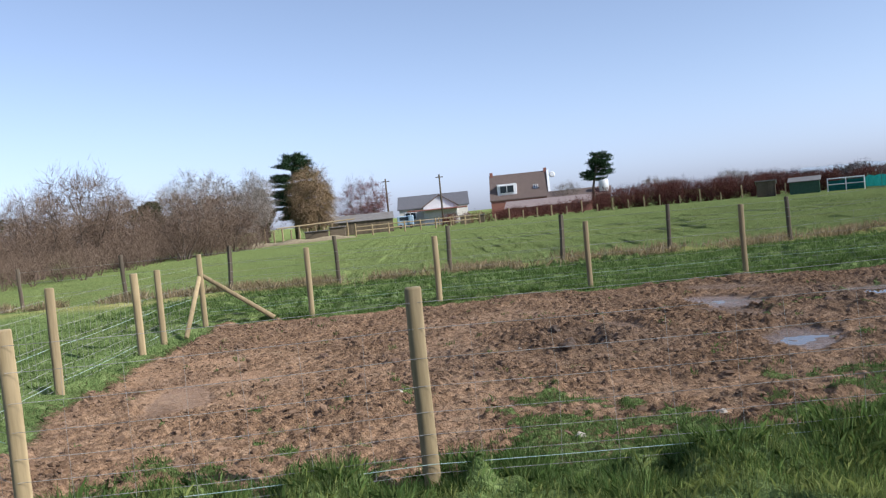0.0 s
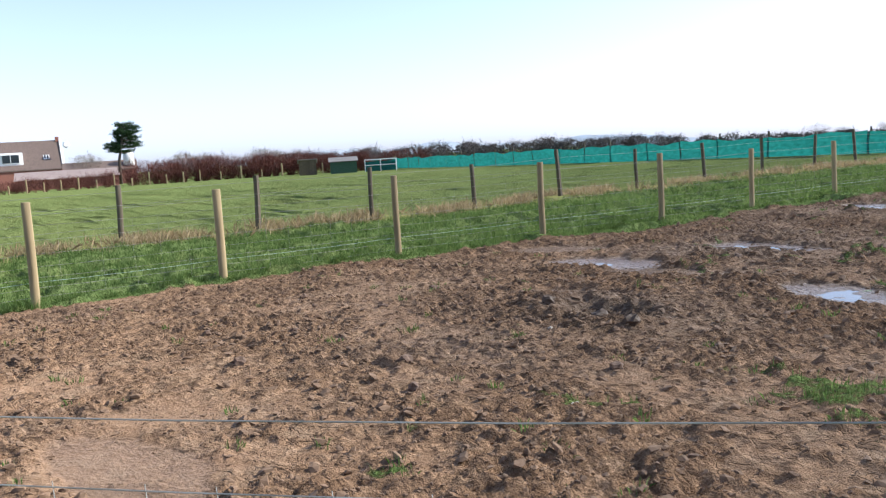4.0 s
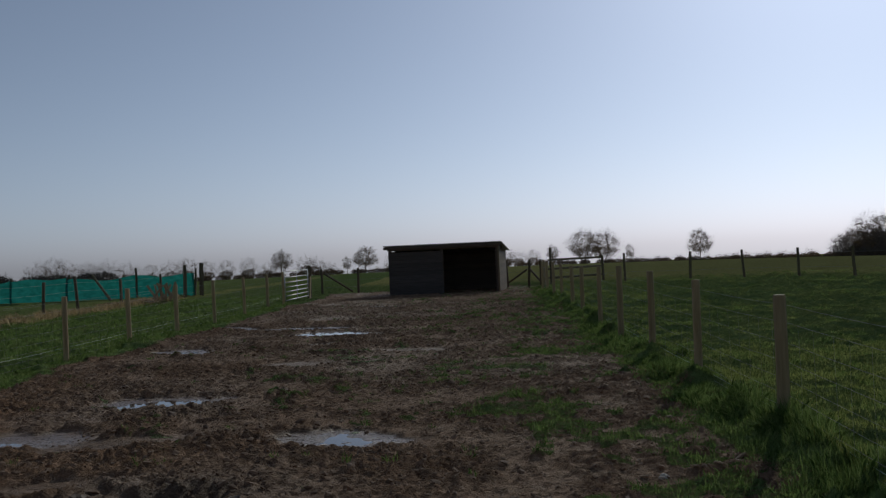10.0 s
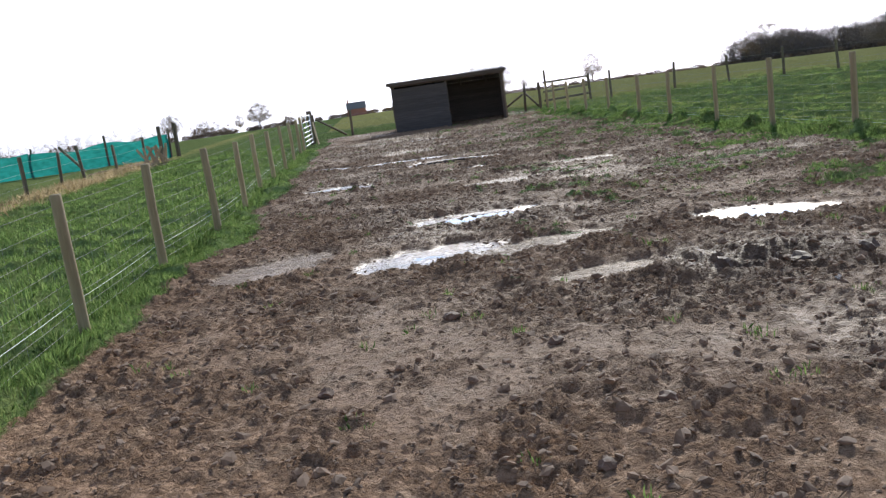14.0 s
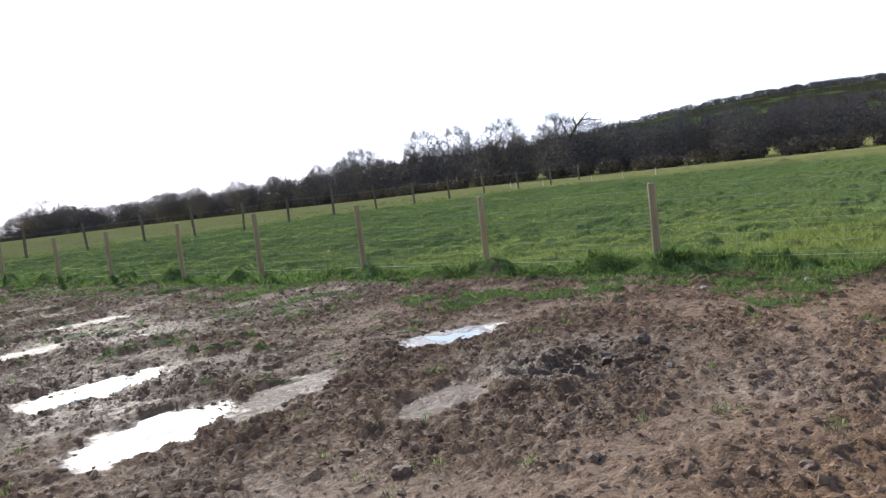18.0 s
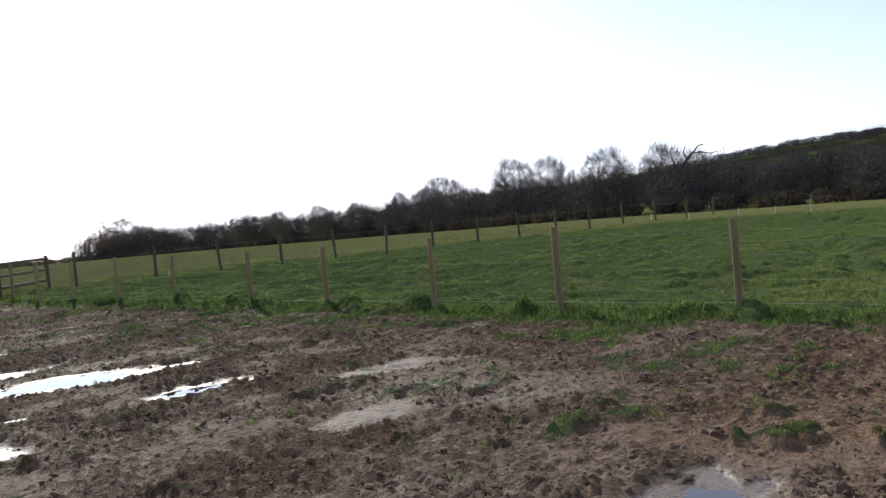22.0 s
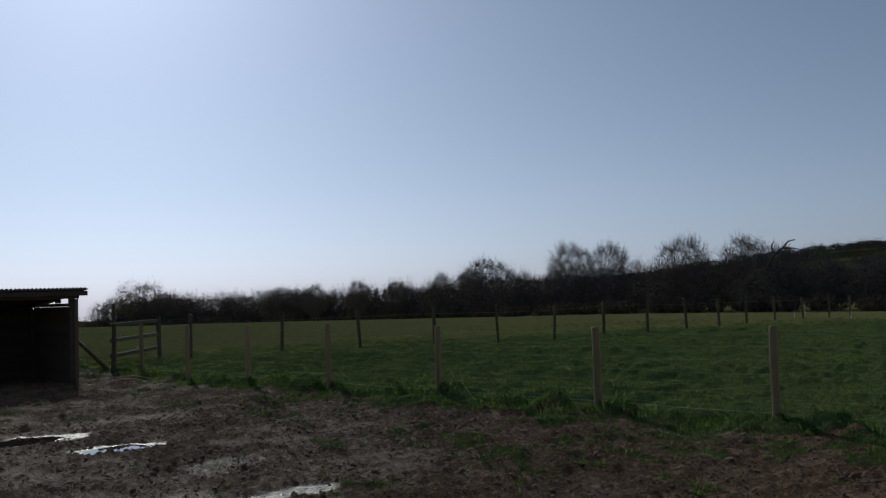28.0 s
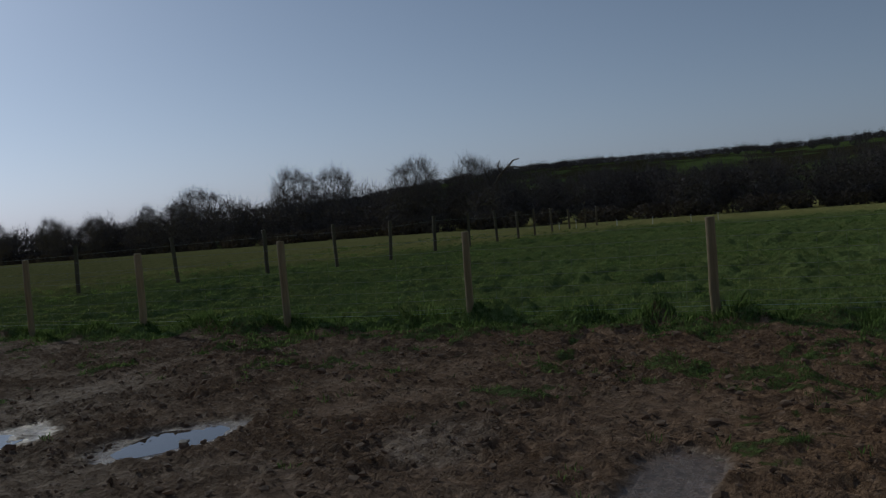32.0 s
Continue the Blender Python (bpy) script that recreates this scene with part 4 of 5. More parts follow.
def thicket(name, label, spots, mat, kinds=("scrub", "scrub2"), category="hedge", base_leaf=0.0, thin=1, sink=0.0):
    """A mass of bare bushes that nobody could count, as one object; spots are (x, y, scale)."""
    rd = random.Random(len(spots))
    arr = []
    for x, y, s in spots:
        k = rd.choice(kinds)
        tw = PROTO[k][1].reshape(-1, 3, 3)[::thin].reshape(-1, 3)
        z, a, wide = gz(x, y) - sink, rd.uniform(0, 6.28), rd.uniform(0.95, 1.25)
        arr.append(place(tw, x, y, z, s * wide, s, a))
        if thin == 1:
            arr.append(place(LIMB[k], x, y, z, s * wide, s, a))
        if base_leaf:
            arr.append(leafy(rd.randrange(9999), [(x, y, z + base_leaf * s * 0.5, 2.0 * s, base_leaf * s * 0.52)], 300, 0.12))
    return tagged(new(name, tri_mesh(name, np.concatenate(arr), mat)), label, category, kind="stuff")


def polar(az, d, x0=0.0, y0=0.0):
    a = radians(az)
    return x0 + d * math.sin(a), y0 + d * math.cos(a)


def along(pts, gap, jitter, seed):
    rd = random.Random(seed)
    out = []
    for (x0, y0, *h0), (x1, y1, *h1) in zip(pts, pts[1:]):
        n = max(1, int(math.hypot(x1 - x0, y1 - y0) / gap))
        for i in range(n):
            f = (i + rd.random()) / n
            s = (h0[0] + (h1[0] - h0[0]) * f) if h0 else 1.0
            out.append((x0 + (x1 - x0) * f + rd.gauss(0, jitter), y0 + (y1 - y0) * f + rd.gauss(0, jitter), s * rd.uniform(0.8, 1.15)))
    return out


# scrub to the west
W0 = (5.2, 1.5)
thicket("scrub_belt", "bare grey-brown scrub and blackthorn along the field's edge",
        along([(-26, -22, 0.52), (-32, -16, 0.52), (-40, -17.5, 0.62), (-46, -18, 0.74), (-52, -17, 0.72), (-57, -16, 0.66), (-66, -12.5, 0.66)], 1.2, 1.1, 1)
        + along([(-24, -20, 0.32), (-31, -13.5, 0.34), (-46, -14.5, 0.42), (-58, -13.5, 0.42), (-66, -10.5, 0.42)], 1.1, 0.6, 14)
        + along([(-34, -22, 0.62), (-48, -22, 0.82), (-58, -20, 0.80), (-72, -15, 0.80)], 2.0, 1.6, 2), M_TWIG, category="scrub")
for x, y, h, n in ((-43, -16.4, 6.4, 0.95), (-38.5, -17.2, 5.0, 0.9), (-47.5, -16.0, 5.2, 0.9), (-52.5, -13.4, 5.1, 1.1), (-57.5, -13.0, 5.1, 1.05), (-62.5, -12.4, 5.3, 1.0), (-30.5, -17.0, 3.9, 1.0)):
    tree("dense", x, y, h / 7.0, "bare rounded thorn tree at the field's edge", twigs=M_TWIG, group="thorn trees in the scrub", turn=x, sx=n)
thicket("woodland_edge", "pale bare trees rising behind the scrub", along([(-72, -20, 0.85), (-86, -15, 0.95)], 2.2, 1.6, 3), M_TWIG_PALE, ("slim",), "woodland")
thicket("russet_hedge", "overgrown russet hedge in front of the houses",
        along([(-90, 5, 0.50), (-91, 17, 0.56), (-90.2, 22.5, 0.62), (-89.6, 24.5, 0.94), (-88, 30, 0.96), (-82, 42, 0.84), (-75, 50, 0.74)], 0.42, 0.5, 4)
        + along([(-93, 25, 1.0), (-92, 32, 1.02), (-86, 44, 0.92)], 0.8, 0.6, 5), M_TWIG_RED, ("hedge",))
hedge_posts = thing("hedge_fence", "short pale posts along the foot of the russet hedge", "fence")
for k in range(26):
    f = k / 25
    x, y = np.interp(f, [0, 0.3, 0.6, 0.85, 1], [-88.4, -89.2, -86.2, -80.2, -73.6]), np.interp(f, [0, 0.3, 0.6, 0.85, 1], [5, 17, 29.4, 41.4, 49])
    part("post", POST_MESHES[k % 3], hedge_posts, "", Matrix.Translation((x, y, 0)) @ Matrix.Diagonal((1.5, 1.5, 0.95 + 0.25 * math.sin(k * 2.7), 1)))
thicket("far_hedgerow", "dark trimmed hedgerow beyond the netting", along([(-128, 56, 1.2), (-112, 92, 1.15), (-92, 120, 1.05), (-66, 150, 1.0)], 1.5, 0.6, 6), M_TWIG_DARK, ("hedge",), base_leaf=2.2)
# far trees and hedge take the paler grey-brown twigs in place of haze
thicket("far_tree_line", "bare trees and bushes along the far hedge, paler twigs standing in for haze",
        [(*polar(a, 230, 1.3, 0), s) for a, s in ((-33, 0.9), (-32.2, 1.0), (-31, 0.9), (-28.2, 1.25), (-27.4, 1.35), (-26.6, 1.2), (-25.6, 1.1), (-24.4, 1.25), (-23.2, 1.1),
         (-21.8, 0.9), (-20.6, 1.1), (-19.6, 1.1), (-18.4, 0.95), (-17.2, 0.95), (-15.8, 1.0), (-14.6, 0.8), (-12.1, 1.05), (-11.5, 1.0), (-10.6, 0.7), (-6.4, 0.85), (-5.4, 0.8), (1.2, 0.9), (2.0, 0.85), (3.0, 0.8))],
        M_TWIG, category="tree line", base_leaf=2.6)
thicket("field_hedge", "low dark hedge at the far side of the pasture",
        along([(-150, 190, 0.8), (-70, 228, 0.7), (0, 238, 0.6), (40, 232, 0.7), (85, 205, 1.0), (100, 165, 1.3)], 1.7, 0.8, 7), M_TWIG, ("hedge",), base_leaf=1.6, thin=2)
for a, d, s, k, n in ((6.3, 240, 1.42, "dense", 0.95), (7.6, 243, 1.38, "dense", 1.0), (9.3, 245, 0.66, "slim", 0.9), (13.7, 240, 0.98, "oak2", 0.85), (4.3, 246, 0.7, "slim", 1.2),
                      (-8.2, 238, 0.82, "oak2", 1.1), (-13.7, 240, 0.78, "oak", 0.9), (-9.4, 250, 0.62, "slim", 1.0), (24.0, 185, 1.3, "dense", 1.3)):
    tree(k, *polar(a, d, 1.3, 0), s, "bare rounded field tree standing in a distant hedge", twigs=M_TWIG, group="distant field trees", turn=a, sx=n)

# the wood to the east, below the hill
WOOD = [(74, 178, 1.05), (80, 140, 0.92), (82, 112, 0.92), (80, 92, 0.92), (76, 74, 0.92), (70, 55, 0.86), (69, 38, 0.84), (72, 20, 0.86), (78, 2, 1.0), (86, -18, 1.1)]
thicket("wood_edge", "dense dark leafless wood edge below the hill", along(WOOD, 1.7, 1.5, 8) + along([(x + 7, y + 2, s * 1.05) for x, y, s in WOOD], 2.2, 1.6, 9),
        M_TWIG_DARK, ("mass",), "woodland", 4.6)
thicket("bramble_fringe", "low brown bramble fringe along the wood", along([(x - 3.5, y - 1, 0.5) for x, y, s in WOOD], 1.2, 0.9, 10), M_TWIG_FRINGE, ("hedge",), "bramble", 2.4, 2)
for x, y, h, n in ((88, 93, 9.8, 1.05), (92, 99, 8.6, 0.8), (84.7, 98.6, 7.9, 0.6), (78, 72.1, 9.9, 0.80), (80.6, 68.3, 9.6, 0.82), (68.8, 52.9, 8.5, 0.85), (71.2, 48.1, 8.3, 0.9), (73, 45.5, 7.2, 0.8),
                   (72, 120, 6.4, 1.5), (73, 118, 6.0, 1.3), (70, 109, 6.3, 0.8), (72.5, 103, 6.6, 0.7), (77, 100, 6.4, 0.8), (74, 36, 5.9, 0.9), (77, 8, 7.6, 1.0), (84, -2, 8.6, 1.0),
                   (82, 134, 6.0, 1.0), (76, 160, 7.2, 1.0), (73, 26, 5.2, 1.0)):
    tree("vase", x, y, h / 9.7, "bare multi-limbed tree rising from the wood edge", twigs=M_TWIG_DARK, group="wood edge trees", turn=x + y, sx=n * 1.05)
HILL = []
rd = random.Random(12)
for k in range(900):
    a, d = rd.uniform(54, 112), rd.uniform(150, 440)
    x, y = polar(a, d)
    if vn(x, y, 60, 71) > 0.42:
        HILL.append((x, y, rd.uniform(0.5, 0.8)))
thicket("hillside_woods", "dark leafless copses and hedges over the far hillside", HILL, M_TWIG_DARK, ("mass",), "woodland", 3.4, thin=6)
thicket("hill_crest_wood", "even dark wood along the crest of the hill",
        [(*polar(54.5 + k * 0.165, 408 + 9 * math.sin(k * 2.3)), rd.uniform(0.9, 1.5)) for k in range(350)], M_TWIG_DARK, ("hedge",), "woodland", 3.0, 4, 1.6)
snag = thing("tree", "gnarled dead tree with one long bent limb", "tree", Matrix.Translation((69.5, 45.2, gz(69.5, 45.2))))
part("trunk", MB().tube([(0, 0, -0.2), (0.1, 0.1, 2.2), (-0.1, 0.3, 3.8), (0, -0.5, 5.0), (0.1, -1.3, 5.7)], [0.26, 0.2, 0.17, 0.12, 0.07], 7).mesh("trunk", M_TRUNK, True), snag)
for pts_ in ([(0, -1.0, 5.5), (0, -1.9, 5.5), (0.1, -2.8, 5.3), (0, -3.7, 5.4)], [(-0.1, 0.3, 3.8), (0, 0.9, 4.9), (0.1, 1.2, 5.7)], [(0, -0.5, 5.0), (0, -0.2, 5.7), (0.1, -0.4, 6.2)],
             [(0.1, 0.1, 2.2), (0.2, 0.9, 3.0), (0.1, 1.5, 3.9)], [(0.1, -1.3, 5.7), (0, -1.7, 6.1), (0, -2.3, 6.2)]):
    part("limb", MB().tube(pts_, [0.09 - 0.022 * i for i in range(len(pts_))], 5).mesh("limb", M_TRUNK, True), snag)

# west garden trees
tree("willow", *polar(-96.35, 94, *W0), 1.0, "bare olive-brown weeping tree beside a conifer", twigs=M_TWIG_OLIVE, turn=1.0)
tree("dense", -97, -3.8, 1.0, "bare russet garden tree by the bungalow", twigs=M_TWIG_MAUVE, turn=0.5)
tree("slim", -84, -14.5, 0.85, "pale bare birch behind scrub", twigs=M_TWIG_PALE)
for a, d, s in ((-73.8, 118, 0.5), (-72.6, 119, 0.45), (-69.0, 120, 0.5), (-68.2, 119, 0.45), (-79.4, 128, 0.6)):
    tree("dense", *polar(a, d, *W0), s * 1.1, "small pale bare tree behind the hedge", twigs=M_TWIG_PALE, group="garden trees", turn=a)


def pine(x, y, h, label, low, reach, seed, lean=(0.0, 0.0), flat=0.8):
    """A pine: whorls of boughs that carry flattened sprays of needles, with sky between them."""
    t = thing("tree", label, "tree", Matrix.Translation((x, y, gz(x, y))))
    rd = random.Random(seed)
    r = np.random.default_rng(seed)
    top = Vector((lean[0] * 0.5, lean[1] * 0.5, h * 0.96))
    mb = MB()
    mb.tube([(0, 0, -0.2), (0.1, 0.05, h * 0.4), top * 0.75, top], [0.24, 0.18, 0.11, 0.03], 7)
    out = []
    n = int((h - low) / 0.24)
    for k in range(n):
        f = k / (n - 1)
        z = low + (h - low) * 0.94 * f
        base = Vector((top.x * z / h, top.y * z / h, z))
        for i in range(3):
            a = rd.uniform(0, 6.28)
            L = reach * (1.0 - (1 - flat) * f) * math.sin(math.pi * (0.18 + 0.72 * f)) ** 0.6 * rd.uniform(0.45, 1.1)
            tip = base + Vector((math.cos(a) * L + lean[0] * (0.3 + f * 0.2), math.sin(a) * L + lean[1] * (0.3 + f * 0.2), rd.uniform(-0.1, 0.55) - (0.5 if lean[1] else 0.0) * max(0.0, math.sin(a)) * L * 0.4))
            mb.tube([base, base.lerp(tip, 0.5) - Vector((0, 0, 0.12)), tip], [0.06, 0.045, 0.02], 4, False)
            m = int(150 * L)
            g = r.uniform(0.3, 1.08, (m, 1))
            c = np.array(base) + (np.array(tip) - np.array(base)) * g + r.normal(0, 1, (m, 3)) * np.array([0.26, 0.26, 0.10]) * (0.5 + 0.6 * g)
            d = r.normal(0, 0.5, (m, 3)) + (math.cos(a) * 0.5, math.sin(a) * 0.5, 0.45)
            d /= np.linalg.norm(d, axis=1)[:, None]
            w = np.cross(d, r.normal(size=(m, 3)))
            w *= 0.055 / np.linalg.norm(w, axis=1)[:, None]
            out.append(np.stack([c - w, c + w, c + d * r.uniform(0.18, 0.36, (m, 1))], 1).reshape(-1, 3))
    part("trunk", mb.mesh("trunk", M_TRUNK, True), t)
    part("crown", tri_mesh("crown", np.concatenate(out), M_NEEDLE), t)
    return t


pine(*polar(-97.6, 100, *W0), 10.2, "tall dark layered pine behind a bare weeping tree", 2.4, 3.0, 5, (0.3, 0.3), 0.95)
pine(*polar(-77.6, 118, *W0), 7.6, "dark wind-leaning pine beside the houses", 4.0, 2.6, 6, (0.0, 1.6), 0.7)
rd = random.Random(4)
for x, y, h in ((-90, -14.5, 6.0), (-60, -18, 4.4), (-38.5, -20, 4.0)):
    t = thing("tree", "dark ivy-grown evergreen among the scrub", "tree", Matrix.Translation((x, y, 0)), "evergreens in the scrub")
    mb = MB()
    mb.tube([(0, 0, -0.2), (0.1, 0, h * 0.5), (0, 0.1, h)], [0.18, 0.12, 0.03], 6)
    part("trunk", mb.mesh("trunk", M_TRUNK), t)
    part("crown", tri_mesh("crown", leafy(int(h * 10), [(rd.uniform(-0.7, 0.7), rd.uniform(-0.7, 0.7), z, 0.9, 0.6) for z in np.linspace(1.0, h - 0.4, 7)], 900, 0.09), M_IVY), t)


# ---- houses and yard in the west ----
def prism_roof(x0, x1, y0, y1, z0, z1, axis="x", over=0.25):
    """A gabled roof slab set with real thickness."""
    mb = MB()
    if axis == "x":
        ym = (y0 + y1) / 2
        a = [(x0 - over, y0 - over, z0), (x1 + over, y0 - over, z0), (x1 + over, ym, z1), (x0 - over, ym, z1), (x1 + over, y1 + over, z0), (x0 - over, y1 + over, z0)]
    else:
        xm = (x0 + x1) / 2
        a = [(x0 - over, y1 + over, z0), (x0 - over, y0 - over, z0), (xm, y0 - over, z1), (xm, y1 + over, z1), (x1 + over, y0 - over, z0), (x1 + over, y1 + over, z0)]
    b = [(p[0], p[1], p[2] + 0.14) for p in a]
    mb.add(a + b, [(0, 1, 2, 3), (3, 2, 4, 5), (6, 9, 8, 7), (9, 11, 10, 8), (0, 6, 7, 1), (1, 7, 8, 2), (2, 8, 10, 4), (4, 10, 11, 5), (5, 11, 9, 3), (3, 9, 6, 0)])
    return mb


def gable_walls(x0, x1, y0, y1, z0, z1, axis="x"):
    mb = MB()
    base = [(x0, y0, -0.4), (x1, y0, -0.4), (x1, y1, -0.4), (x0, y1, -0.4), (x0, y0, z0), (x1, y0, z0), (x1, y1, z0), (x0, y1, z0)]
    if axis == "x":
        ym = (y0 + y1) / 2
        base += [(x0, ym, z1), (x1, ym, z1)]
        fs = [(0, 1, 5, 4), (2, 3, 7, 6), (1, 2, 6, 9, 5), (3, 0, 4, 8, 7), (0, 3, 2, 1), (4, 5, 9, 8), (6, 7, 8, 9)]
    else:
        xm = (x0 + x1) / 2
        base += [(xm, y0, z1), (xm, y1, z1)]
        fs = [(1, 2, 6, 5), (3, 0, 4, 7), (0, 1, 5, 8, 4), (2, 3, 7, 9, 6), (0, 3, 2, 1), (4, 8, 9, 7), (5, 6, 9, 8)]
    return mb.add(base, fs)


def window(parent, m, w, h, name="window"):
    win = part(name, MB().box((-w / 2, -0.06, -h / 2), (w / 2, 0.05, h / 2), None, 0.02).mesh("window_frame", M_WHITE), parent, "white-framed window", m)
    k = 2
    for i in range(k):
        a = -w / 2 + 0.08 + i * (w - 0.08) / k
        part("pane", MB().box((a, -0.075, -h / 2 + 0.1), (a + (w - 0.16) / k - 0.06, -0.055, h / 2 - 0.1)).mesh("pane", M_GLASS), win)
    return win


def facing(az, d, turn=0.0):
    """A frame at a bearing from the west viewpoint, whose -y side looks at it."""
    x, y = polar(az, d, *W0)
    return Matrix.Translation((x, y, 0)) @ Matrix.Rotation(radians(-az + turn), 4, "Z")


h1 = thing("bungalow", "low white bungalow with a grey roof behind hedges", "house", facing(-88.3, 120))
part("wall", gable_walls(-5.2, 4.6, 0, 7, 2.5, 4.3).mesh("wall", M_RENDER), h1)
part("roof", prism_roof(-5.2, 4.6, 0, 7, 2.4, 4.25).mesh("roof", M_SLATE), h1, "grey slate roof")
wing = part("wing", gable_walls(-1.6, 3.0, -3.5, 1.0, 2.5, 4.0, "y").mesh("wing", M_WHITE), h1, "white gabled wing")
part("wing_roof", prism_roof(-1.6, 3.0, -3.5, 3.2, 2.4, 4.0, "y").mesh("wing_roof", M_TILE), h1, "brown tiled wing roof")
window(h1, pose(-3.6, -0.02, 1.5), 1.6, 1.1)
part("porch_roof", MB().box((-3.8, -6.0, 2.0), (4.4, -3.2, 2.2), None, 0.05).mesh("porch_roof", M_BRICK), h1, "red-brown lean-to roof")

h2 = thing("house", "dormer house with a large brown tiled roof", "house", facing(-82.65, 134))
part("wall", gable_walls(-4.6, 4.6, 0, 8, 2.6, 6.6).mesh("wall", M_BRICK), h2)
part("roof", prism_roof(-4.6, 4.6, 0, 8, 2.5, 6.6, "x", 0.15).mesh("roof", M_TILE), h2, "weathered brown roof tiles")
dm = part("dormer", MB().box((-3.5, 0.6, 3.3), (-0.4, 3.2, 5.1), None, 0.05).mesh("dormer", M_WHITE), h2, "white flat-roofed dormer")
window(h2, pose(-1.95, 0.55, 4.25), 2.3, 1.3)
window(h2, pose(2.6, 1.6, 4.3, -46), 0.8, 0.9, "roof_window")
part("barge_board", MB().box((4.5, -0.1, 0), (4.86, 0.05, 5.7), Matrix.Translation((0, -0.12, 2.68)) @ Matrix.Rotation(radians(-44), 4, "X"), 0.02).mesh("barge_board", M_WHITE), h2, "white barge board")
part("satellite_dish", MB().tube([(5.3, 0.5, 5.9), (5.3, 0.25, 5.95)], [0.5, 0.35], 14).mesh("satellite_dish", M_WHITE), h2)
for x in (-4.4, 4.3):
    part("chimney", MB().box((x - 0.25, 3.7, 6.2), (x + 0.25, 4.3, 7.2), None, 0.03).mesh("chimney", M_BRICK), h2)
h3 = thing("barn", "low dark-roofed barn beside the dormer house", "barn", facing(-78.6, 126))
part("wall", gable_walls(-4.6, 4.4, 0, 5, 1.9, 3.1).mesh("wall", M_BRICK), h3)
part("roof", prism_roof(-4.6, 4.4, 0, 5, 1.85, 3.05).mesh("roof", M_TILE), h3)
part("tank", MB().tube([(3.6, 1.0, 2.4), (3.6, 1.0, 4.0), (3.6, 1.0, 4.3)], [0.72, 0.72, 0.4], 14).mesh("tank", M_WHITE, True), h3, "white round-topped tank")

h4 = thing("outbuilding", "long low outbuilding with a pale sheet roof", "outbuilding", facing(-80.6, 112))
part("wall", MB().box((-5.6, 0.1, -0.2), (5.6, 3.9, 1.25), None, 0.03).mesh("wall", M_BRICK), h4)
for k in range(8):
    a = -5.8 + k * 1.45
    part("roof_sheet", MB().box((a, -0.2, 0.0), (a + 1.44, 4.5, 0.05), Matrix.Translation((0, 0, 1.20 + 0.01 * (k % 2))) @ Matrix.Rotation(math.atan2(0.85, 4.0), 4, "X"), 0.008).mesh("roof_sheet", M_PALEROOF), h4)
for az_, d, h in ((-91.35, 104, 6.4), (-87.7, 106, 6.4)):
    x, y = polar(az_, d, *W0)
    p = thing("utility_pole", "dark timber utility pole", "pole", Matrix.Translation((x, y, 0)), "poles")
    part("shaft", MB().tube([(0, 0, -0.3), (0, 0, h)], [0.13, 0.09], 8).mesh("shaft", M_OLD, True), p)
    part("cross_arm", MB().box((-0.05, -0.5, h - 0.4), (0.05, 0.5, h - 0.3)).mesh("cross_arm", M_OLD), p)


def shed(az_, d, w, dep, h0, h1, wall, label):
    s = thing("garden_shed", label, "shed", facing(az_, d), "sheds by the hedge")
    n = int(w / 0.2)
    for k in range(n):
        a = -w / 2 + k * w / n
        part("front_board", MB().box((a + 0.006, 0, 0), (a + w / n - 0.006, 0.03, h0)).mesh("front_board", wall), s)
        part("body", MB().add([(-w / 2, 0.03, 0), (w / 2, 0.03, 0), (w / 2, dep, 0), (-w / 2, dep, 0), (-w / 2, 0.03, h0), (w / 2, 0.03, h0), (w / 2, dep, h1), (-w / 2, dep, h1)],
         [(0, 3, 2, 1), (4, 5, 6, 7), (0, 1, 5, 4), (1, 2, 6, 5), (2, 3, 7, 6), (3, 0, 4, 7)]).mesh("body", wall), s)
    a = math.atan2(h1 - h0, dep)
    part("roof", MB().box((-w / 2 - 0.15, -0.2, 0), (w / 2 + 0.15, dep + 0.2, 0.07), Matrix.Translation((0, 0, h0)) @ Matrix.Rotation(a, 4, "X"), 0.01).mesh("roof", M_ROOF), s)
    return s


shed(-93.1, 95, 7.0, 3.0, 1.5, 2.2, M_RAIL, "long dark shed behind the garden fence")
shed(-66.3, 88, 1.7, 1.8, 1.5, 1.2, M_RAIL, "weathered brown garden shed against the hedge")
shed(-64.0, 86, 2.6, 2.2, 1.15, 1.5, M_GREENSHED, "dark green shed with a sloping roof")
frame_ = thing("netted_gate", "pale pole gate hung with turquoise netting", "gate", facing(-61.6, 84))
for x in (-1.5, 0.0, 1.5):
    part("upright", MB().tube([(x, 0, 0), (x, 0, 1.2)], 0.045, 8).mesh("upright", M_WHITE), frame_)
for z in (0.62, 1.15):
    part("bar", MB().tube([(-1.5, 0, z), (1.5, 0, z)], 0.04, 8).mesh("bar", M_WHITE), frame_)
part("netting", MB().box((-1.48, 0.05, 0.05), (1.48, 0.065, 0.95)).mesh("netting", M_NET), frame_, "turquoise woven netting")

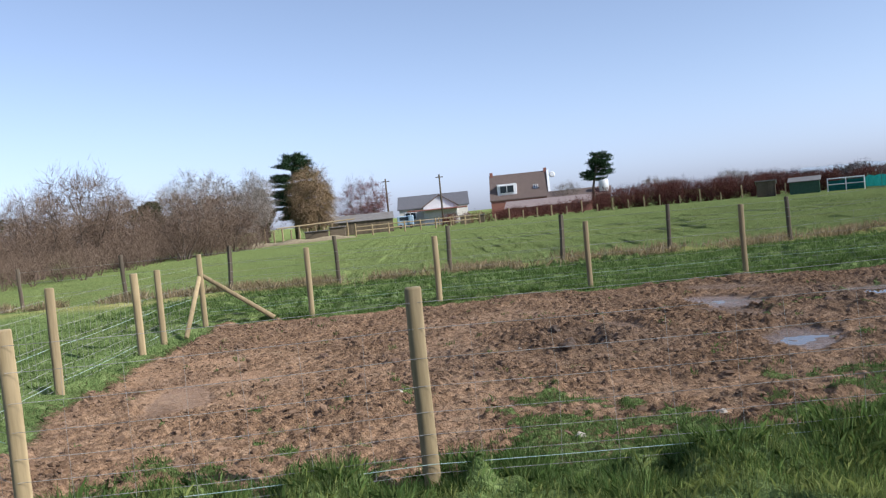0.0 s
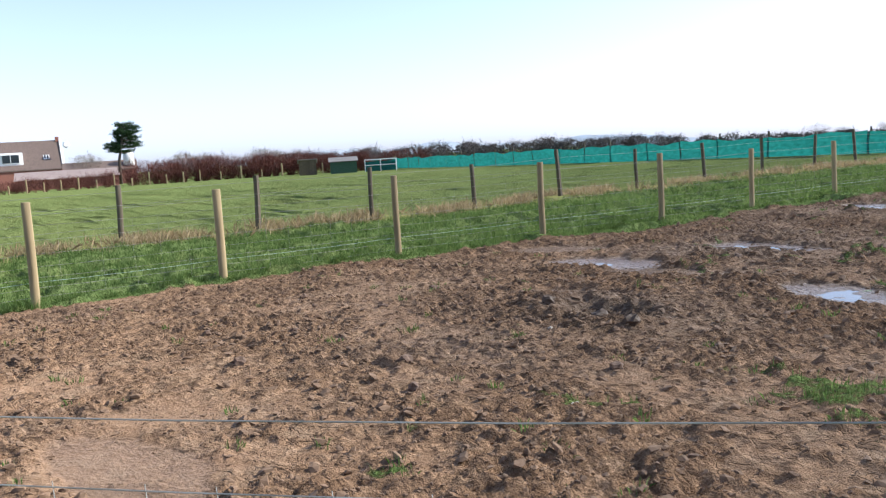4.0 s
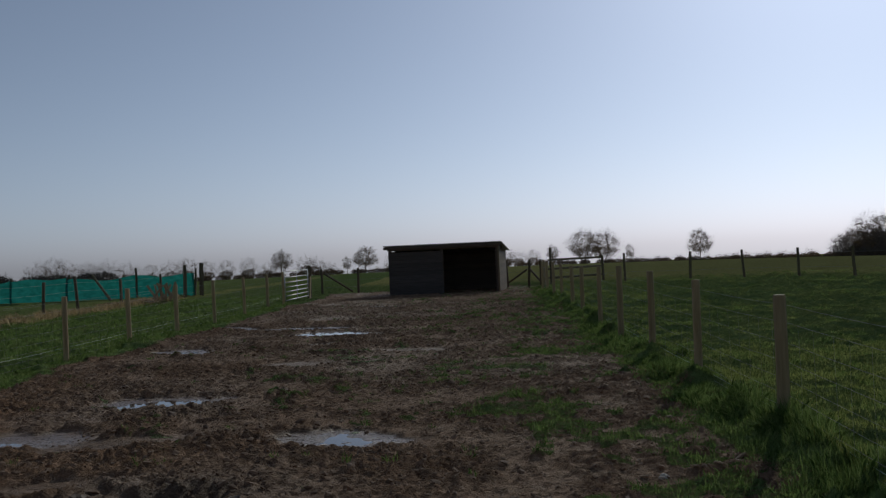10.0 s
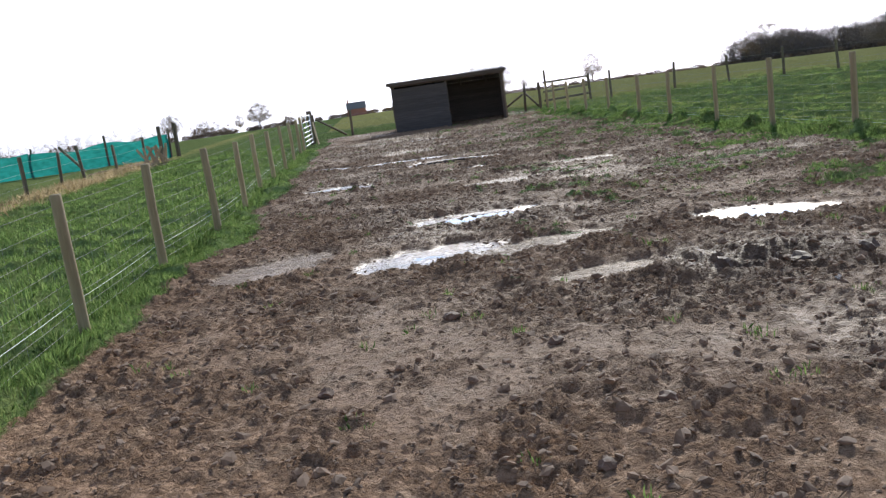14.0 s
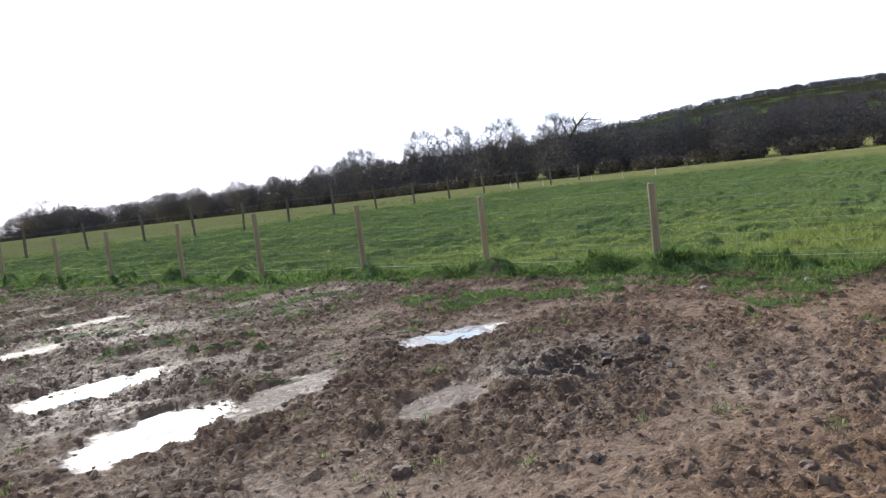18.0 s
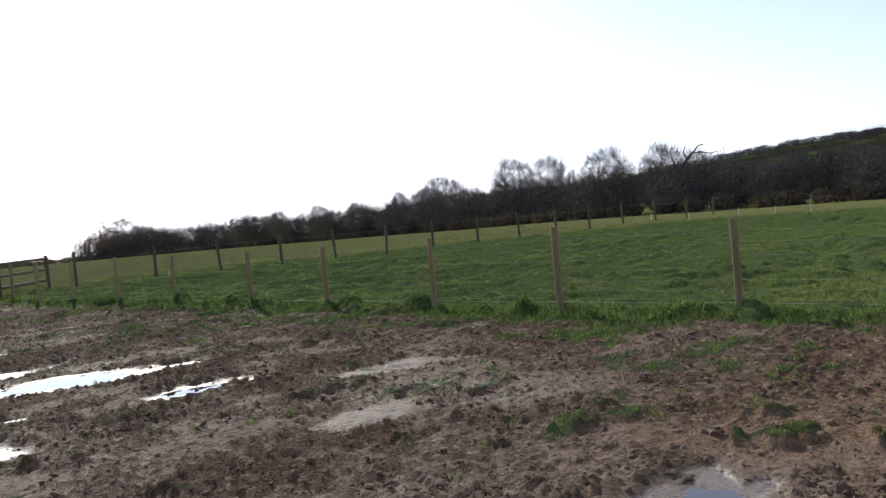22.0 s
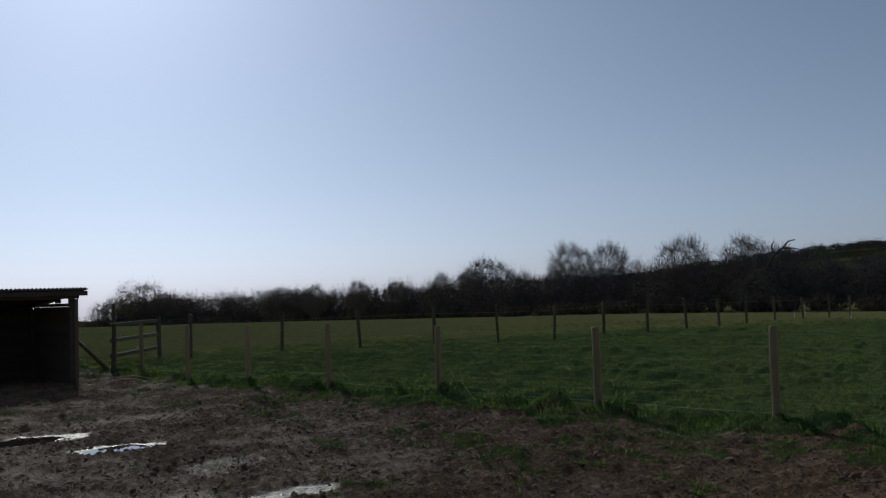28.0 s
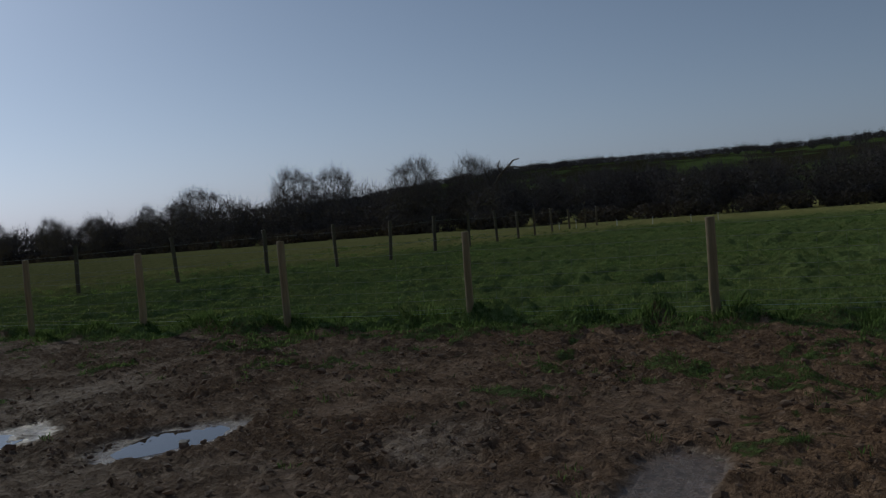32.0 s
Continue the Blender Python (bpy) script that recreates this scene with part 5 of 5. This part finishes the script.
# rail fence, hutches and clutter at the foot of the garden
yard = thing("garden_fence", "pale post and rail fence along a sandy yard", "fence")
A, B = Vector((*polar(-101.2, 76, *W0), 0)), Vector((*polar(-93.4, 82, *W0), 0))
C = Vector((*polar(-85.0, 90, *W0), 0))
for k in range(15):
    p = A.lerp(B, k / 14)
    part("post", POST_MESHES[k % 3], yard, "", Matrix.Translation(p) @ Matrix.Diagonal((1.6, 1.6, 1.15 + 0.25 * (k % 2), 1)))
for k in range(9):
    p = B.lerp(C, k / 8)
    part("post", POST_MESHES[k % 3], yard, "", Matrix.Translation(p) @ Matrix.Diagonal((1.7, 1.7, 0.95, 1)))
part("rail", MB().tube([A + Vector((3, 4, 1.52)), B + Vector((0, 0, 1.77))], 0.06, 6).mesh("rail", M_POST), yard)
for h in (0.55, 0.95):
    part("rail", MB().tube([B + Vector((0, 0, h)), C + Vector((0, 0, h))], 0.05, 6).mesh("rail", M_POST), yard)
bank = MB()
bank.tube([A.lerp(B, k / 11) + Vector((1.5 + 0.3 * math.sin(k * 2), 0, -0.25 + 0.08 * math.sin(k * 3.1))) for k in range(12)], [0.3] + [0.62 + 0.1 * math.sin(k * 1.9) for k in range(10)] + [0.3], 9)
tagged(new("sand_bank", bank.mesh("sand_bank", M_SAND, True)), "low bank of pale sand below the garden fence", "bank")
van = thing("parked_van", "pale blue van parked beside the bungalow", "van", facing(-90.3, 108) @ Matrix.Diagonal((0.62, 0.8, 0.85, 1)))
part("body", MB().box((-1.7, 0, 0.45), (1.7, 1.8, 1.9), None, 0.12).mesh("body", M_BLUE), van)
part("windscreen", MB().box((-1.2, -0.02, 1.2), (0.6, 0.02, 1.7)).mesh("windscreen", M_GLASS), van)
for x in (-1.1, 1.1):
    part("wheel", MB().tube([(x, -0.02, 0.32), (x, 0.2, 0.32)], 0.33, 14).mesh("wheel", M_MUCK), van)
for az_, d, w, h in ((-86.0, 91, 1.1, 1.0), (-84.9, 91.5, 0.7, 0.9), (-96.0, 79, 2.2, 0.9), (-94.6, 80, 1.5, 1.1)):
    hut = thing("animal_hutch", "small weathered wooden hutch by the garden fence", "hutch", facing(az_, d), "hutches")
    part("body", MB().box((-w / 2, 0, 0.1), (w / 2, 0.8, h), None, 0.02).mesh("body", M_RAIL), hut)
    part("roof", MB().box((-w / 2 - 0.1, -0.15, h), (w / 2 + 0.1, 0.95, h + 0.08), None, 0.02).mesh("roof", M_ROOF), hut)
farm = thing("farmhouse", "far farmhouse with dark roofs behind the pasture", "house", Matrix.Translation((-6.5, 232, gz(-6.5, 232) - 0.3)) @ Matrix.Diagonal((0.5, 0.5, 0.75, 1)))
part("wall", gable_walls(-5, 5, 0, 6, 2.8, 5.0).mesh("wall", M_BRICK), farm)
part("roof", prism_roof(-5, 5, 0, 6, 2.7, 5.0).mesh("roof", M_SLATE), farm)
part("chimney", MB().box((-4.6, 2.6, 4.6), (-3.9, 3.3, 6.4)).mesh("chimney", M_BRICK), farm)

# mountains at the western horizon; distance haze is mixed into their pale colour
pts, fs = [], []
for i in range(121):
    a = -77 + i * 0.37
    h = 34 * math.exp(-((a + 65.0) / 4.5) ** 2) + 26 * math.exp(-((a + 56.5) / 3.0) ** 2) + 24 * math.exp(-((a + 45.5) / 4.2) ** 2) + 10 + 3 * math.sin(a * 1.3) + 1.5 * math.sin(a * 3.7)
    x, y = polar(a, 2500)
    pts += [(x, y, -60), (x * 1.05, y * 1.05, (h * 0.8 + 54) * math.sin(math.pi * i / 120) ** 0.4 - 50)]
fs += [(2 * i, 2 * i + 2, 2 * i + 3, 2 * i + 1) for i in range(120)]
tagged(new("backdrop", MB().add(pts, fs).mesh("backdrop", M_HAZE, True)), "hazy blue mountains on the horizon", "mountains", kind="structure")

# ---- small things in the field ----
rd = random.Random(8)
pal = thing("timber_pile", "broken pale pallets and scrap timber heaped by the netting", "woodpile", Matrix.Translation((-12.3, 34.3, 0)))
slat, bearer = MB().box((-0.42, -0.045, 0), (0.42, 0.045, 0.02), None, 0.004).mesh("slat", M_PALLET), MB().box((-0.035, -0.035, 0), (0.035, 0.035, 0.80), None, 0.005).mesh("bearer", M_PALLET)
for k, (dx, tip, turn) in enumerate([(-0.45, 32, 10), (-0.30, -38, -8), (-0.12, 24, 14), (0.05, -30, 4), (0.2, 42, -12), (0.32, -16, 8), (-0.2, 8, 20), (0.12, 14, -18)]):
    part("slat", slat, pal, "" if k else "pale splintered pallet slat", pose(dx, 0.3 + 0.035 * k, 0.40 + 0.03 * (k % 3), 90, 90 - tip, turn))
for k in range(3):
    part("bearer", bearer, pal, "", pose(-0.35 + 0.33 * k, 0.62 - 0.05 * k, 0.0, -12, 10 * (k - 1), 20))
for k in range(9):
    L = rd.uniform(0.9, 2.0)
    part("plank", MB().box((-L / 2, -0.06, 0), (L / 2, 0.06, 0.03), None, 0.004).mesh("plank", M_PALLET if k % 3 else M_OLD), pal, "",
         pose(rd.uniform(-2.0, 0.2), rd.uniform(-1.2, 0.1), 0.04 + 0.016 * k, rd.uniform(-6, 6), rd.uniform(-5, 5), rd.uniform(-30, 20)))
for k, (x, y) in enumerate([(35.2, 30.2), (38.2, 31.8), (35.7, 28.3), (39.6, 25.2), (39.3, 27.1), (41.5, 24.0)]):
    tagged(new("stake", MB().tube([(x, y, gz(x, y) - 0.1), (x, y, gz(x, y) + 0.42)], 0.013, 6).mesh("stake", M_STAKE)), "white plastic electric-fence stake in pasture", "stake", "white stakes")


def rock(name, x, y, r, mat, label, cat, group, seed, flat=0.6):
    r_ = random.Random(seed)
    bm = bmesh.new()
    bmesh.ops.create_icosphere(bm, subdivisions=2, radius=r)
    for v in bm.verts:
        v.co *= 0.72 + 0.5 * noise.noise(v.co * (1.6 / r) + Vector((seed * 3.1, 0, 0))) + r_.uniform(-0.05, 0.08)
        v.co.z *= flat
    me = bpy.data.meshes.new(name)
    bm.to_mesh(me)
    bm.free()
    me.materials.append(mat)
    ob = new(name, me)
    ob.matrix_basis = pose(x, y, gz(x, y) + r * flat * 0.35, 0, 0, r_.uniform(0, 360))
    return tagged(ob, label, cat, group)


for k, (x, y, r) in enumerate([(-0.98, 5.10, 0.11), (-1.55, 5.05, 0.08), (-0.55, 5.02, 0.09), (-1.9, 2.45, 0.07), (-2.6, 3.2, 0.06), (-3.05, 2.6, 0.05), (-1.0, 3.3, 0.07),
                               (0.2, 4.1, 0.06), (-3.4, 5.1, 0.07), (-2.9, 4.2, 0.06), (-0.4, 3.0, 0.06), (-4.2, 4.0, 0.06), (-2.2, 8.4, 0.07), (-3.6, 10.5, 0.06), (-1.4, 9.9, 0.06)]):
    rock("mud_clod", x, y, r, M_MUCK if k < 3 else M_CLOD, "dark lump of trodden mud lying on the paddock" if k < 3 else "brown clod of mud lying on the paddock", "clod", "loose clods", k + 1, 0.7)
for k, (x, y, r) in enumerate([(2.2, 5.6, 0.05), (2.5, 4.6, 0.045), (-1.55, 24.55, 0.05), (-1.0, 4.6, 0.03), (0.6, 3.4, 0.035), (1.1, 30.9, 0.06), (0.8, 31.0, 0.05), (1.5, 31.4, 0.05),
                               (2.0, 31.9, 0.07), (2.4, 31.4, 0.06), (1.8, 30.5, 0.05)]):
    rock("stone", x, y, r, M_STONE, "small pale stone lying in mud", "stone", "stones", k + 40)
for k, (a, b) in enumerate([((2.25, 32.3), (2.75, 31.75)), ((1.7, 31.6), (2.5, 31.9))]):
    za, zb = gz(*a) + 0.04, gz(*b) + 0.04
    tagged(new("fallen_branch", MB().tube([(*a, za), ((a[0] + b[0]) / 2, (a[1] + b[1]) / 2 + 0.06, (za + zb) / 2 + 0.05), (*b, zb)], [0.022, 0.018, 0.01], 6).mesh("fallen_branch", M_PALLET, True)),
           "pale bare branch lying on the mud by the fence", "branch", "branches")


# ---- grass ----
def blades(name, label, x, y, length, mat, width=0.006, bend=0.5, seed=1, kind_cat="grass", aim=None):
    r = np.random.default_rng(seed)
    n = len(x)
    z = ground_z(x, y)
    a = r.uniform(0, 2 * np.pi, n) if aim is None else aim + r.normal(0, 0.7, n)
    ln = length * r.uniform(0.55, 1.25, n)
    lean = r.uniform(0.1, 1.0, n) * bend
    dx, dy = np.cos(a) * lean * ln, np.sin(a) * lean * ln
    b = a + r.uniform(-0.9, 0.9, n)
    wx, wy = -np.sin(b) * width, np.cos(b) * width
    hz = ln * np.sqrt(np.clip(1 - lean**2, 0.1, 1))
    p0 = np.stack([x - wx, y - wy, z - 0.01], -1)
    p1 = np.stack([x + wx, y + wy, z - 0.01], -1)
    m0 = np.stack([x + dx * 0.35 - wx * 0.8, y + dy * 0.35 - wy * 0.8, z + hz * 0.6], -1)
    m1 = np.stack([x + dx * 0.35 + wx * 0.8, y + dy * 0.35 + wy * 0.8, z + hz * 0.6], -1)
    tip = np.stack([x + dx, y + dy, z + hz], -1)
    v = np.stack([p0, p1, m1, tip, m0], 1).reshape(-1, 3)
    return tagged(new(name, tri_mesh(name, v, mat, 5)), label, kind_cat, kind="stuff")


def scatter(x0, x1, y0, y1, per_m2, seed, clump=0.35, lo=0.35):
    r = np.random.default_rng(seed)
    n = int((x1 - x0) * (y1 - y0) * per_m2)
    x, y = r.uniform(x0, x1, n), r.uniform(y0, y1, n)
    keep = (r.uniform(lo, 1.0, n) < cover_at(x, y)) & (vn(x, y, clump, 81) * 0.75 + r.uniform(0, 0.5, n) > 0.45)
    return x[keep], y[keep]


def tufts(name, label, cx, cy, rad, count, length, mat, width, bend, seed):
    """Tussocks: blades that lean outwards from each crown, the outer ones shorter."""
    r = np.random.default_rng(seed)
    n = len(cx)
    a, q = r.uniform(0, 6.28, (n, count)), np.sqrt(r.uniform(0, 1, (n, count)))
    rad, size = np.broadcast_to(rad, n)[:, None], np.broadcast_to(length, n)[:, None] * r.uniform(0.7, 1.2, (n, 1))
    x, y = cx[:, None] + np.cos(a) * q * rad, cy[:, None] + np.sin(a) * q * rad
    return blades(name, label, x.ravel(), y.ravel(), (size * (1.15 - 0.5 * q)).ravel(), mat, width, bend, seed + 1, aim=a.ravel())


r = np.random.default_rng(55)
# short growth wherever the ground is grassy
for k, (x0, x1, y0, y1, d, h, w) in enumerate([
        (0.6, 3.3, 0.6, 12, 1300, 0.050, 0.0022), (0.2, 3.3, 12, 22, 480, 0.055, 0.0035), (0.2, 3.6, 22, 35, 190, 0.06, 0.005), (3.3, 7.2, 0.4, 6.0, 4600, 0.075, 0.0015),
        (7.2, 10.5, 0.4, 9.0, 700, 0.045, 0.0024), (3.3, 7.2, 6.0, 12, 1300, 0.045, 0.0020), (-7.0, -5.4, 0.4, 12, 1700, 0.060, 0.0022), (-7.0, -5.4, 12, 30, 420, 0.06, 0.004),
        (-12.4, -7.0, -2, 14, 420, 0.075, 0.004), (-12.4, -7.0, 14, 36, 110, 0.08, 0.006), (-7.0, 2.6, -4.5, 0.4, 260, 0.06, 0.003)]):
    x, y = scatter(x0, x1, y0, y1, d, 100 + k)
    blades("grass", "short green grass round the trampled paddock", x, y, h * (0.7 + 0.7 * vn(x, y, 0.6, 83)), M_PASTURE if x0 > 3.2 else M_BLADE, w, 0.9, 200 + k)
# rank tussocks along the fence lines
for lab, edge, y0, y1, gap, count, ln, rad, w, side in (
        ("lush green tussocks along the foot of the fence", right_x, 1.8, 12, 0.20, 520, 0.120, 0.19, 0.0014, 0.13), ("lush green tussocks along the foot of the fence", right_x, 12, 33.5, 0.22, 190, 0.120, 0.20, 0.0026, 0.14),
        ("short green grass along the foot of the fence", right_x, 1.8, 12, 0.07, 110, 0.075, 0.13, 0.0016, 0.24), ("short green grass along the foot of the fence", right_x, 12, 33.5, 0.09, 50, 0.08, 0.14, 0.0032, 0.26),
        ("green tussocks along the foot of the fence", left_x, 0.5, 13, 0.30, 220, 0.12, 0.13, 0.0017, 0.12), ("green tussocks along the foot of the fence", left_x, 13, 29, 0.32, 80, 0.12, 0.13, 0.0034, 0.12)):
    n = int((y1 - y0) / gap)
    cy = y0 + gap * np.arange(n) + r.normal(0, gap * 0.5, n)
    cx = edge(cy) + r.normal(0, side, n)
    vig = 0.4 + 1.1 * vn(cx, cy, 0.5, 85)
    tufts("rank_grass", lab, cx, cy, rad * vig, count, ln * vig, M_BLADE, w, 1.0, 400 + n)
# small tufts trodden into the mud on the fence side
n = 12000
cx, cy = 3.1 - 5.2 * r.uniform(0, 1, n) ** 1.5, 1.4 + 31 * r.uniform(0, 1, n) ** 1.25
keep = (r.uniform(0.10, 1.0, n) < cover_at(cx, cy)) & (inside(cx, cy) > 0.1) & (np.minimum.reduce([puddle_d(cx, cy, p) for p in PUDDLES]) > 1.5)
cx, cy = cx[keep], cy[keep]
tufts("mud_tufts", "small green grass tufts surviving in trodden mud", cx, cy, r.uniform(0.03, 0.09, len(cx)), 16, 0.045, M_BLADE, 0.0022, 1.0, 71)
n = 260
cx, cy = r.uniform(-5.6, 1.0, n), 0.8 + 28 * r.uniform(0, 1, n) ** 1.2
keep = (np.hypot(cx + 1.1, cy - 5.25) > 1.0) & (np.minimum.reduce([puddle_d(cx, cy, p) for p in PUDDLES]) > 1.6)
cx, cy = cx[keep], cy[keep]
n = len(cx)
tufts("mud_tufts", "scattered weeds and grass shoots in bare mud", cx, cy, r.uniform(0.03, 0.08, n), 14, 0.055, M_BLADE, 0.0032, 0.95, 73)
# bleached grass along the old fence
n = 52000
y = r.uniform(-8, 38, n)
x = np.interp(y, [-8, -1, 2, 38], [-15, -13.9, -12.9, -13.3]) + r.normal(0, 0.42, n)
keep = vn(x, y, 0.9, 91) + r.uniform(-0.12, 0.12, n) > 0.50 + 0.06 * step(12, 20, y)
blades("dry_grass", "bleached dry tussock grass along the old fence", x[keep], y[keep], 0.24, M_STRAW, 0.0038, 1.0, 56)
# the grazed pasture: a close sward, and small tufts whose darker green paints their shade
n = 200000
x, y = 3.5 + 22 * r.uniform(0, 1, n) ** 1.5, r.uniform(2, 40, n)
keep = vn(x, y, 0.35, 93) + r.uniform(-0.3, 0.3, n) > 0.38
blades("pasture_sward", "close-grazed green sward over the pasture", x[keep], y[keep], 0.034, M_PASTURE, 0.0032, 0.98, 57)
n = 5200
cx, cy = 3.6 + 32 * r.uniform(0, 1, n) ** 1.25, r.uniform(1, 39, n)
keep = vn(cx, cy, 1.6, 97) + r.uniform(-0.2, 0.2, n) > 0.42
cx, cy = cx[keep], cy[keep]
tufts("pasture_tufts", "small tufts dotted over the grazed pasture, their shade put into a darker green", cx, cy, r.uniform(0.06, 0.16, len(cx)), 36, 0.060 + 0.0008 * cx, M_BLADE, 0.0032, 1.0, 75)
n = 1500
cx, cy = r.uniform(-12.4, -6.6, n), r.uniform(-3, 36, n)
tufts("pasture_tufts", "soft green tufts beyond the paddock fence", cx, cy, r.uniform(0.07, 0.18, n), 24, 0.11, M_BLADE, 0.005, 0.9, 79)


# ---- loose crumbs of mud ----
def lumps(name, label, count, seed, small, large, corners, faces, jitter, tilt):
    """Broken clods too many to count, trodden up over the bare mud."""
    r = np.random.default_rng(seed)
    x, y = r.uniform(-5.8, 3.0, count), 0.3 + 27 * r.uniform(0, 1, count) ** 1.35
    _, rough, on = mud_relief(x, y)
    heap = 0.10 + 0.25 * rough + 0.7 * on * (0.4 + rough) + 0.8 * np.exp(-(np.hypot((x + 1.0) / 0.9, (y - 5.2) / 0.6) ** 2))
    keep = (r.uniform(0, 1.1, count) < heap) & (cover_at(x, y) < 0.6)
    for p in PUDDLES:
        keep &= puddle_d(x, y, p) > 1.35 + 0.3 * r.uniform(-1, 1, count)
    x, y = x[keep], y[keep]
    n, c = len(x), len(corners)
    size = small + large * r.uniform(0, 1, n) ** 2.6
    v = (corners[None] + r.normal(0, jitter, (n, c, 3))) * size[:, None, None] * np.stack([r.uniform(0.8, 1.5, n), r.uniform(0.7, 1.2, n), r.uniform(0.35, 0.8, n)], -1)[:, None, :]
    a = r.uniform(0, 6.28, n)
    co, si = np.cos(a)[:, None], np.sin(a)[:, None]
    vx, vy = v[:, :, 0] * co - v[:, :, 1] * si, v[:, :, 0] * si + v[:, :, 1] * co
    vz = v[:, :, 2] + vx * r.normal(0, tilt, (n, 1)) + vy * r.normal(0, tilt, (n, 1))
    v = np.stack([vx + x[:, None], vy + y[:, None], vz + (ground_z(x, y) + size * 0.12)[:, None]], -1)
    me = bpy.data.meshes.new(name)
    me.vertices.add(n * c)
    me.vertices.foreach_set("co", v.astype(np.float32).ravel())
    idx = (faces[None] + (np.arange(n) * c)[:, None, None]).astype(np.int32).ravel()
    me.loops.add(len(idx))
    me.loops.foreach_set("vertex_index", idx)
    me.polygons.add(len(idx) // 3)
    me.polygons.foreach_set("loop_start", np.arange(0, len(idx), 3, dtype=np.int32))
    me.polygons.foreach_set("use_smooth", np.zeros(len(idx) // 3, bool))
    me.update(calc_edges=True)
    me.materials.append(M_CRUMB)
    return tagged(new(name, me), label, "mud", kind="stuff")


g = (1 + 5**0.5) / 2
ICO = np.array([(-1, g, 0), (1, g, 0), (-1, -g, 0), (1, -g, 0), (0, -1, g), (0, 1, g), (0, -1, -g), (0, 1, -g), (g, 0, -1), (g, 0, 1), (-g, 0, -1), (-g, 0, 1)]) / 1.9
ICO_F = np.array([(0, 11, 5), (0, 5, 1), (0, 1, 7), (0, 7, 10), (0, 10, 11), (1, 5, 9), (5, 11, 4), (11, 10, 2), (10, 7, 6), (7, 1, 8), (3, 9, 4), (3, 4, 2), (3, 2, 6), (3, 6, 8), (3, 8, 9),
                  (4, 9, 5), (2, 4, 11), (6, 2, 10), (8, 6, 7), (9, 8, 1)])
OCTA = np.array([(1, 0, 0), (0, 1, 0), (-1, 0, 0), (0, -1, 0), (0, 0, 1), (0, 0, -1)], float)
OCTA_F = np.array([(0, 1, 4), (1, 2, 4), (2, 3, 4), (3, 0, 4), (1, 0, 5), (2, 1, 5), (3, 2, 5), (0, 3, 5)])
lumps("mud_crumbs", "small crumbs trodden up over the mud", 90000, 77, 0.005, 0.011, OCTA, OCTA_F, 0.30, 0.15)
lumps("mud_lumps", "broken clods lying over the trodden mud", 26000, 79, 0.011, 0.022, ICO, ICO_F, 0.19, 0.25)
